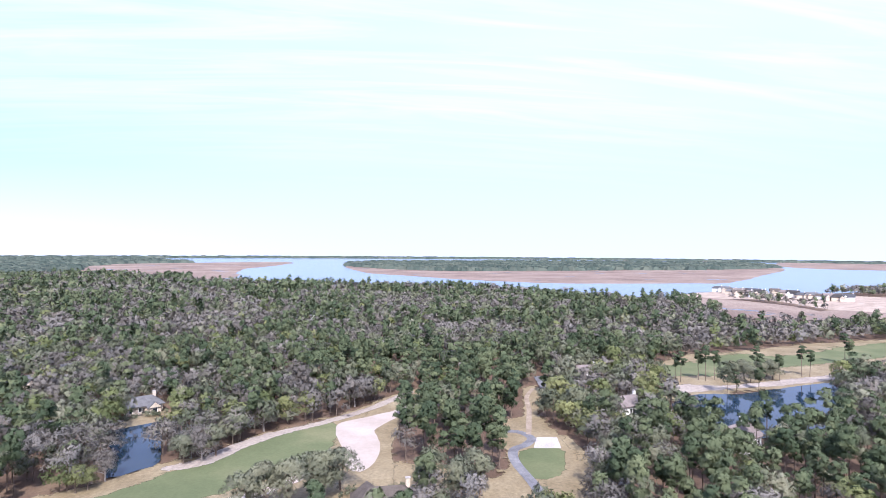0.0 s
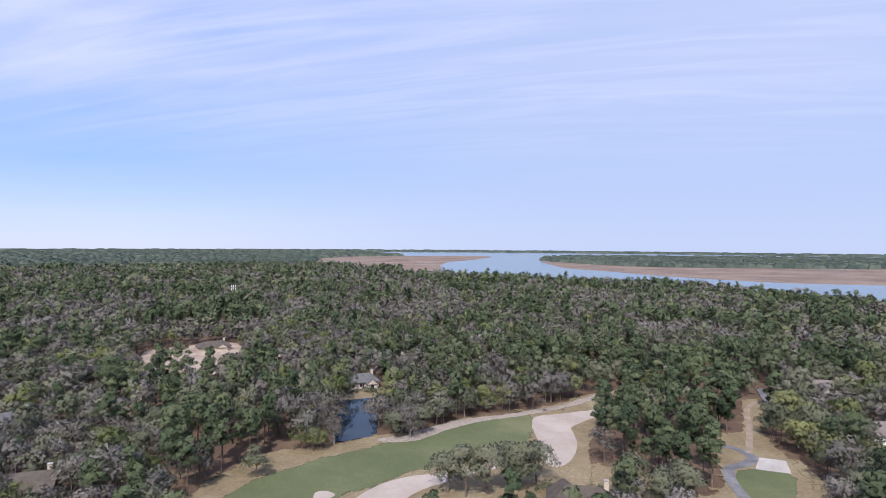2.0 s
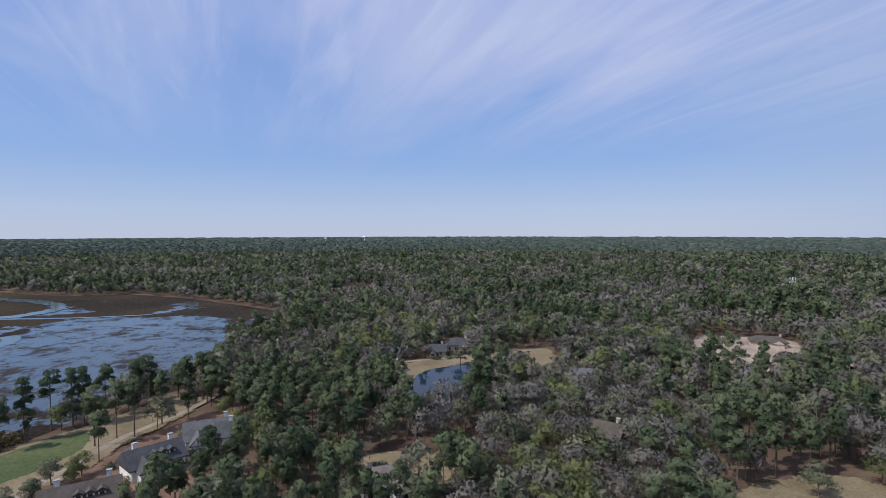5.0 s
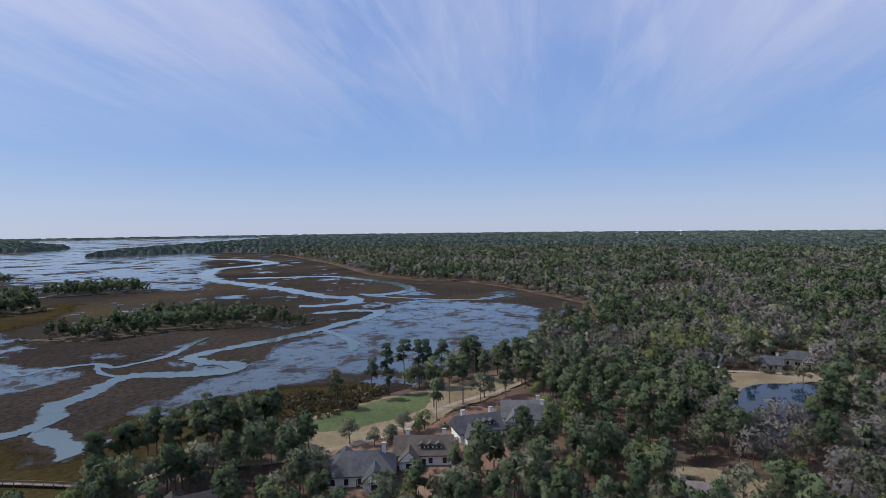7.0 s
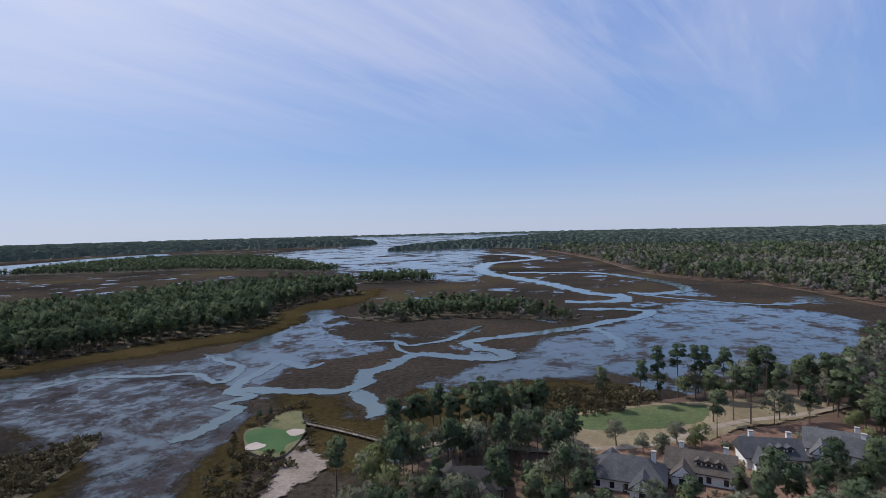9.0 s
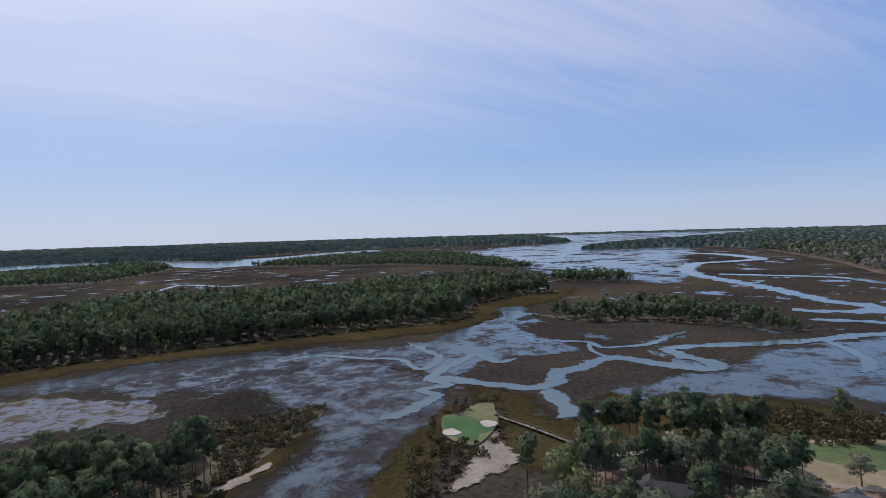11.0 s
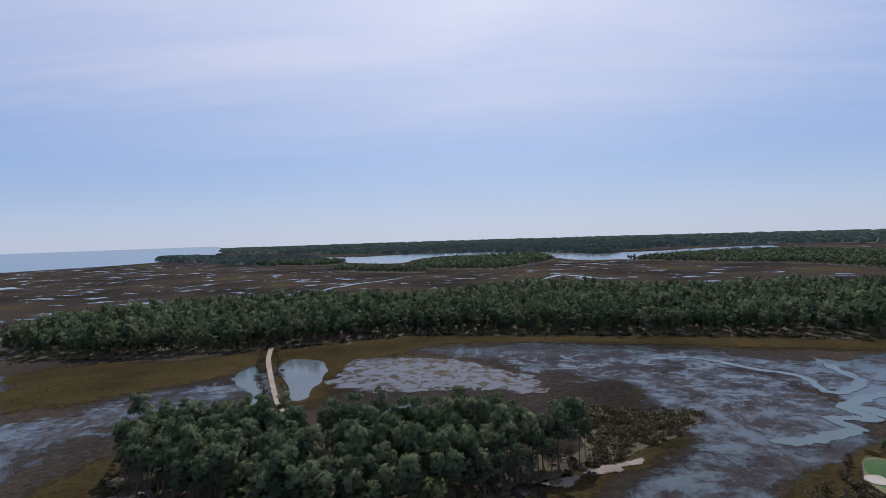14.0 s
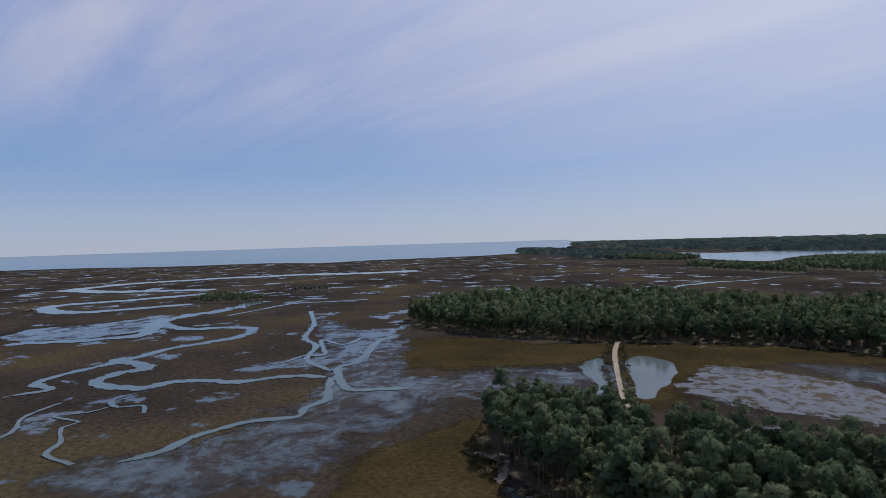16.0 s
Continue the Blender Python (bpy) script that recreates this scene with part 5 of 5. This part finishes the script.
LEAF["scrub"] = foliage("scrub_leaves", (0.06, 0.052, 0.030), (0.09, 0.078, 0.046), (0.13, 0.112, 0.07), 0.2)
plant()
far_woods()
bushes()
garden_shrubs()

# ---- houses and other built things ----
WALL = {"white": surface("white_siding", (0.66, 0.65, 0.62), (0.74, 0.73, 0.70), (0.80, 0.79, 0.77), 0.4, 3.0, 0.7, 0.1, 0.02),
        "tan": surface("tan_stucco", (0.42, 0.36, 0.29), (0.50, 0.43, 0.35), (0.56, 0.49, 0.41), 0.4, 3.0, 0.8, 0.1, 0.02)}
ROOF = {"grey": surface("grey_shingle", (0.078, 0.078, 0.081), (0.104, 0.104, 0.107), (0.130, 0.130, 0.135), 0.5, 2.5, 0.8, 0.4, 0.05),
        "slate": surface("slate_shingle", (0.044, 0.047, 0.052), (0.060, 0.062, 0.068), (0.078, 0.081, 0.086), 0.5, 2.5, 0.7, 0.4, 0.05),
        "dark": surface("dark_shingle", (0.026, 0.025, 0.025), (0.039, 0.036, 0.036), (0.052, 0.049, 0.047), 0.5, 2.5, 0.8, 0.4, 0.05),
        "brown": surface("brown_shingle", (0.062, 0.052, 0.044), (0.083, 0.070, 0.060), (0.104, 0.088, 0.078), 0.5, 2.5, 0.8, 0.4, 0.05),
        "rose": surface("weathered_rose_shingle", (0.125, 0.104, 0.099), (0.156, 0.132, 0.125), (0.186, 0.161, 0.150), 0.5, 2.5, 0.8, 0.4, 0.05)}
WORD = {"grey": "grey shingle", "slate": "slate-grey hipped", "dark": "dark shingle", "brown": "brown shingle", "rose": "weathered pinkish"}
M["trim"] = surface("white_trim", (0.70, 0.69, 0.67), (0.76, 0.75, 0.73), (0.8, 0.8, 0.78), 0.5, 4.0, 0.5, 0.05, 0.01)
M["steel"] = surface("galvanised_steel", (0.42, 0.43, 0.44), (0.52, 0.53, 0.54), (0.60, 0.61, 0.62), 0.5, 3.0, 0.45, 0.1, 0.01, metal=0.6)
M["paint"] = surface("white_tank_paint", (0.70, 0.72, 0.74), (0.77, 0.78, 0.80), (0.82, 0.83, 0.84), 0.05, 0.4, 0.5, 0.05, 0.02)
m, n, l = nodes_of("window_glass")
pane_bsdf = n.new("ShaderNodeBsdfPrincipled")
pane_bsdf.inputs["Base Color"].default_value, pane_bsdf.inputs["Roughness"].default_value = (0.02, 0.025, 0.03, 1), 0.05
l.new(pane_bsdf.outputs[0], n.new("ShaderNodeOutputMaterial").inputs[0])
M["glass"] = m


def part(name, geometry, material, parent, label=""):
    ob = new(name, mesh_of(name, geometry[0], geometry[1], material))
    ob.parent = parent
    return tagged(ob, label)


def box(x0, y0, z0, x1, y1, z1):
    v = [(x, y, z) for z in (z0, z1) for y in (y0, y1) for x in (x0, x1)]
    return v, [(0, 2, 3, 1), (4, 5, 7, 6), (0, 1, 5, 4), (2, 6, 7, 3), (0, 4, 6, 2), (1, 3, 7, 5)]


def join(*parts):
    vs, fs = [], []
    for v, f in parts:
        o = len(vs)
        vs += list(v)
        fs += [tuple(i + o for i in q) for q in f]
    return vs, fs


def hip(x0, y0, x1, y1, z, rise, inset):
    """A roof over a rectangle, with eaves 0.25 m thick; inset is how far the ridge stops short of the ends (0: a gable)."""
    ym = (y0 + y1) / 2
    v = [(x0, y0, z), (x1, y0, z), (x1, y1, z), (x0, y1, z), (x0, y0, z + 0.25), (x1, y0, z + 0.25), (x1, y1, z + 0.25), (x0, y1, z + 0.25), (x0 + inset, ym, z + rise), (x1 - inset, ym, z + rise)]
    return v, [(3, 2, 1, 0), (0, 1, 5, 4), (1, 2, 6, 5), (2, 3, 7, 6), (3, 0, 4, 7), (4, 5, 9, 8), (6, 7, 8, 9), (5, 6, 9), (7, 4, 8)]


def gable_y(x0, y0, x1, y1, z, rise):
    """The same with its ridge along y."""
    xm = (x0 + x1) / 2
    v = [(x0, y0, z), (x1, y0, z), (x1, y1, z), (x0, y1, z), (x0, y0, z + 0.25), (x1, y0, z + 0.25), (x1, y1, z + 0.25), (x0, y1, z + 0.25), (xm, y0, z + rise), (xm, y1, z + rise)]
    return v, [(3, 2, 1, 0), (0, 1, 5, 4), (1, 2, 6, 5), (2, 3, 7, 6), (3, 0, 4, 7), (4, 8, 9, 7), (5, 6, 9, 8), (4, 5, 8), (6, 7, 9)]


def gable_end(x0, x1, y, z, rise, thick=0.12):
    xm = (x0 + x1) / 2
    v = [(x0, y, z), (x1, y, z), (xm, y, z + rise), (x0, y + thick, z), (x1, y + thick, z), (xm, y + thick, z + rise)]
    return v, [(0, 1, 2), (5, 4, 3), (0, 3, 4, 1), (1, 4, 5, 2), (2, 5, 3, 0)]


def window(parent, x, y, z, w, h, face):
    """A window on a wall that faces -y (face -1) or +y."""
    o = 0.07 * face
    fr = join(box(x - w / 2 - 0.12, min(y, y + o), z - 0.12, x + w / 2 + 0.12, max(y, y + o), z), box(x - w / 2 - 0.12, min(y, y + o), z + h, x + w / 2 + 0.12, max(y, y + o), z + h + 0.12),
              box(x - w / 2 - 0.12, min(y, y + o), z, x - w / 2, max(y, y + o), z + h), box(x + w / 2, min(y, y + o), z, x + w / 2 + 0.12, max(y, y + o), z + h))
    k = part("window", fr, M["trim"], parent)
    q = 0.03 * face
    part("pane", box(x - w / 2, min(y, y + q), z, x + w / 2, max(y, y + q), z + h), M["glass"], k, "dark window glass")


def house(x, y, turn, length, depth, high, wall, roof, form, near):
    ob = new("house")
    ob.matrix_basis = pose(x, y, 0.15, 0, 0, turn)
    tagged(ob, ("%s house with %s roof among trees" % ({"white": "white-walled", "tan": "tan stucco"}[wall], WORD[roof])), "house", "houses along the course")
    a, b, e = length / 2, depth / 2, 0.75
    high *= 0.78
    rise = depth * (0.38 if form == 0 else 0.46)
    part("wall", box(-a, -b, -0.3, a, b, high), WALL[wall], ob)
    part("roof", hip(-a - e, -b - e, a + e, b + e, high, rise, depth * 0.45 if form == 0 else 0.0), ROOF[roof], ob)
    if form:
        for s in (-1, 1):
            g = gable_end(-b - 0.1, b + 0.1, 0, high, rise * 0.97)
            v = [(s * (a + 0.02) + (q[1] * -s), q[0], q[2]) for q in g[0]]
            part("gable", (v, g[1]), WALL[wall], ob)
    # a wing with its own gable towards the street
    wing = a * (0.45 if form == 0 else -0.5)
    ww = length * 0.17
    part("wing_wall", box(wing - ww, -b - 3.2, -0.3, wing + ww, -b + 0.3, high - 0.4), WALL[wall], ob)
    part("wing_roof", gable_y(wing - ww - 0.4, -b - 3.6, wing + ww + 0.4, 0, high - 0.4, rise * 0.72), ROOF[roof], ob)
    part("gable", gable_end(wing - ww, wing + ww, -b - 3.63, high - 0.2, rise * 0.62, 0.05), WALL[wall], ob)
    back = a * 0.55
    part("rear_wing_wall", box(-back - ww, b - 0.3, -0.3, -back + ww, b + 2.6, high - 0.5), WALL[wall], ob)
    part("rear_wing_roof", gable_y(-back - ww - 0.4, 0, -back + ww + 0.4, b + 3.0, high - 0.5, rise * 0.66), ROOF[roof], ob)
    for cx in ((a * 0.7,) if form != 2 else (a * 0.75, -a * 0.6)):
        ch = part("chimney", box(cx - 0.55, b * 0.2, high * 0.8, cx + 0.55, b * 0.2 + 0.8, high + rise + 1.0), WALL[wall], ob)
        part("chimney_cap", box(cx - 0.65, b * 0.2 - 0.1, high + rise + 1.0, cx + 0.65, b * 0.2 + 0.9, high + rise + 1.2), M["concrete"], ch)
    if form == 2:
        for dx in (-a * 0.05, a * 0.25, a * 0.55):
            dm = part("dormer", box(dx - 0.8, -b * 0.75, high + rise * 0.25, dx + 0.8, -b * 0.2, high + rise * 0.25 + 1.3), M["trim"], ob)
            part("dormer_roof", gable_y(dx - 1.05, -b * 0.82, dx + 1.05, -b * 0.1, high + rise * 0.25 + 1.3, 0.9), ROOF[roof], dm)
            part("pane", box(dx - 0.45, -b * 0.75 - 0.04, high + rise * 0.25 + 0.25, dx + 0.45, -b * 0.75, high + rise * 0.25 + 1.15), M["glass"], dm)
    if near:
        k = int(length / 3.2)
        for i in range(k):
            u = -a + (i + 0.5) * length / k
            if abs(u - wing) > ww + 0.9:
                window(ob, u, -b, 0.8, 1.1, 1.6, -1)
            if abs(u + back) > ww + 0.9:
                window(ob, u, b, 0.8, 1.1, 1.6, 1)
        window(ob, wing, -b - 3.2, 0.7, 1.6, 1.5, -1)
        window(ob, -back, b + 2.6, 0.6, 1.6, 1.5, 1)
        part("door", box(wing + (ww + 1.3) * (1 if form else -1) - 0.5, -b - 0.06, 0, wing + (ww + 1.3) * (1 if form else -1) + 0.5, -b, 2.1), ROOF["dark"], ob, "dark panelled front door")


for row in HOUSES:
    house(*row, near=math.hypot(row[0], row[1]) < 330)


def island_green():
    """The raised golf green in the marsh, held by a timber bulkhead."""
    p = ragged_edge(OUTLINE["green_mound"], 0.3, 0.2, 1.2)
    SHAPES["mound"] = p
    ob = new("island_green")
    tagged(ob, "raised putting green island with timber bulkhead and bunkers", "golf green")
    top, k = 0.9, len(p)
    mid = p.mean(0)
    vs = [(x, y, 0.1) for x, y in p] + [(x, y, top) for x, y in p]
    part("bulkhead", (vs, [(i, (i + 1) % k, k + (i + 1) % k, k + i) for i in range(k)]), M["timber"], ob, "dark timber retaining wall")

    def lid(pts, z, name, material, label):
        q = [Vector((x, y, z)) for x, y in pts]
        f = []
        for a, b, c in tessellate_polygon([q]):
            u = (q[b].x - q[a].x) * (q[c].y - q[a].y) - (q[b].y - q[a].y) * (q[c].x - q[a].x)
            f.append((a, b, c) if u > 0 else (a, c, b))
        return part(name, (q, f), material, ob, label)
    lid(p, top, "collar", M["collar"], "olive tan collar grass")
    lid(ragged_edge(OUTLINE["putting_green"], 0.2, 0.2, 1.0), top + 0.03, "green_surface", M["green"], "smooth bright green turf")
    for (cx, cy), rx, ry in zip(GREEN_BUNKERS, (2.7, 2.7), (3.6, 3.4)):
        ring = [(cx + rx * (1 + 0.18 * math.sin(3 * t + cx)) * math.cos(t), cy + ry * (1 + 0.15 * math.cos(2 * t)) * math.sin(t)) for t in np.linspace(0, 6.1, 22)]
        lid(ring, top + 0.14, "bunker", M["sand"], "white sand bunker")
    post = None
    away = 0.0
    for i in range(k):
        a, b = p[i], p[(i + 1) % k]
        away += math.hypot(*(b - a))
        if away > 1.1:
            away = 0.0
            if post is None:
                g = tube((0, 0, 0), (0, 0, top + 0.25), 0.2, 0.18, 8)
                post = mesh_of("post", g[0], g[1] + [tuple(range(8, 16))], M["timber"])
            o = new("post", post)
            o.location, o.parent = (a[0], a[1], 0), ob


M["collar"] = surface("collar_grass", (0.07, 0.074, 0.03), (0.10, 0.10, 0.042), (0.145, 0.128, 0.064), 0.12, 1.2)
island_green()


def boardwalk():
    line = spline(OUTLINE["boardwalk"], False, 2.4)
    ob = new("boardwalk")
    tagged(ob, "narrow weathered timber boardwalk on posts over the marsh", "boardwalk")
    rail, deck = [], []
    g = tube((0, 0, -0.2), (0, 0, 1.45), 0.09, 0.09, 6)
    post = mesh_of("post", g[0], g[1] + [tuple(range(6, 12))], M["timber"])
    for i, (a, b) in enumerate(zip(line, line[1:])):
        t = (b - a).normalized()
        s = Vector((-t.y, t.x, 0))
        for w, z0, z1, store in ((0.6, 0.75, 0.9, deck), (0.05, 1.4, 1.5, rail)):
            for off in ((0,) if w == 0.6 else (-0.62, 0.62)):
                v = [p + s * (off + u * w) + Vector((0, 0, z)) for z in (z0, z1) for p in (a, b) for u in (-1, 1)]
                store.append((v, [(0, 2, 3, 1), (4, 5, 7, 6), (0, 1, 5, 4), (2, 6, 7, 3), (0, 4, 6, 2), (1, 3, 7, 5)]))
        for off in (-0.62, 0.62):
            o = new("post", post)
            o.location, o.parent = a + s * off, ob
    for g in deck:
        part("deck_section", g, M["timber"], ob)
    for g in rail:
        part("rail", g, M["timber"], ob)


boardwalk()


def mast():
    x, y, h = MAST
    ob = new("radio_mast")
    ob.location = (x, y, 0)
    tagged(ob, "slim pale lattice radio mast rising from the woods", "mast")
    legs = []
    for i in range(3):
        t = i * 2.094
        legs.append(tube((1.6 * math.cos(t), 1.6 * math.sin(t), 0), (0.7 * math.cos(t), 0.7 * math.sin(t), h), 0.16, 0.12, 5))
    part("lattice_leg", join(*legs), M["steel"], ob)
    braces = []
    for j in range(int(h / 2.5)):
        for i in range(3):
            t, u = i * 2.094, (i + 1) * 2.094
            ra, rb = 1.6 - 0.9 * j * 2.5 / h, 1.6 - 0.9 * (j + 1) * 2.5 / h
            braces.append(tube((ra * math.cos(t), ra * math.sin(t), j * 2.5), (rb * math.cos(u), rb * math.sin(u), (j + 1) * 2.5), 0.07, 0.07, 4))
    part("brace", join(*braces), M["steel"], ob)
    for z in (h - 0.6, h - 4.0):
        for i in range(6):
            t = i * 1.047
            g = box(-0.25, -0.15, -1.2, 0.25, 0.15, 1.2)
            c, s = math.cos(t), math.sin(t)
            part("antenna_panel", ([(2.4 * c + v[0] * -s + v[1] * c, 2.4 * s + v[0] * c + v[1] * s, z + v[2]) for v in g[0]], g[1]), M["paint"], ob)


mast()
for x, y, h in WATER_TOWERS:
    tower = new("water_tower")
    tower.location = (x, y, 0)
    tagged(tower, "pale water tower far off over the woods", "water tower", "distant water towers")
    rings = [(0.9, -8), (4, -7.4), (7.5, -5), (9, -2.5), (8.6, -0.8), (6, 1.0), (2.5, 1.9), (0.3, 2.1)]
    vs = [(r * math.cos(i * math.pi / 8), r * math.sin(i * math.pi / 8), h + z) for r, z in rings for i in range(16)]
    fs = [(j * 16 + i, j * 16 + (i + 1) % 16, (j + 1) * 16 + (i + 1) % 16, (j + 1) * 16 + i) for j in range(len(rings) - 1) for i in range(16)]
    part("tank", (vs, fs), M["paint"], tower)
    part("stem", tube((0, 0, 0), (0, 0, h - 7.8), 2.0, 1.4, 12), M["paint"], tower)


def pier():
    """A small timber landing on the far creek."""
    a, b = (Vector((*p, 0)) for p in PIER)
    t = (b - a).normalized()
    s, k = Vector((-t.y, t.x, 0)), 6
    ob = new("timber_pier")
    tagged(ob, "small dark timber pier beside a tidal creek", "pier")
    v = [p + s * u + Vector((0, 0, z)) for z in (2.0, 2.3) for p in (a, b) for u in (-1.5, 1.5)]
    part("deck", (v, [(0, 2, 3, 1), (4, 5, 7, 6), (0, 1, 5, 4), (2, 6, 7, 3), (0, 4, 6, 2), (1, 3, 7, 5)]), M["timber"], ob)
    g = tube((0, 0, -0.2), (0, 0, 3.4), 0.22, 0.2, 6)
    post = mesh_of("post", g[0], g[1] + [tuple(range(6, 12))], M["timber"])
    for i in range(k + 1):
        for u in (-1.3, 1.3):
            o = new("post", post)
            o.location, o.parent = a + (b - a) * i / k + s * u, ob


pier()
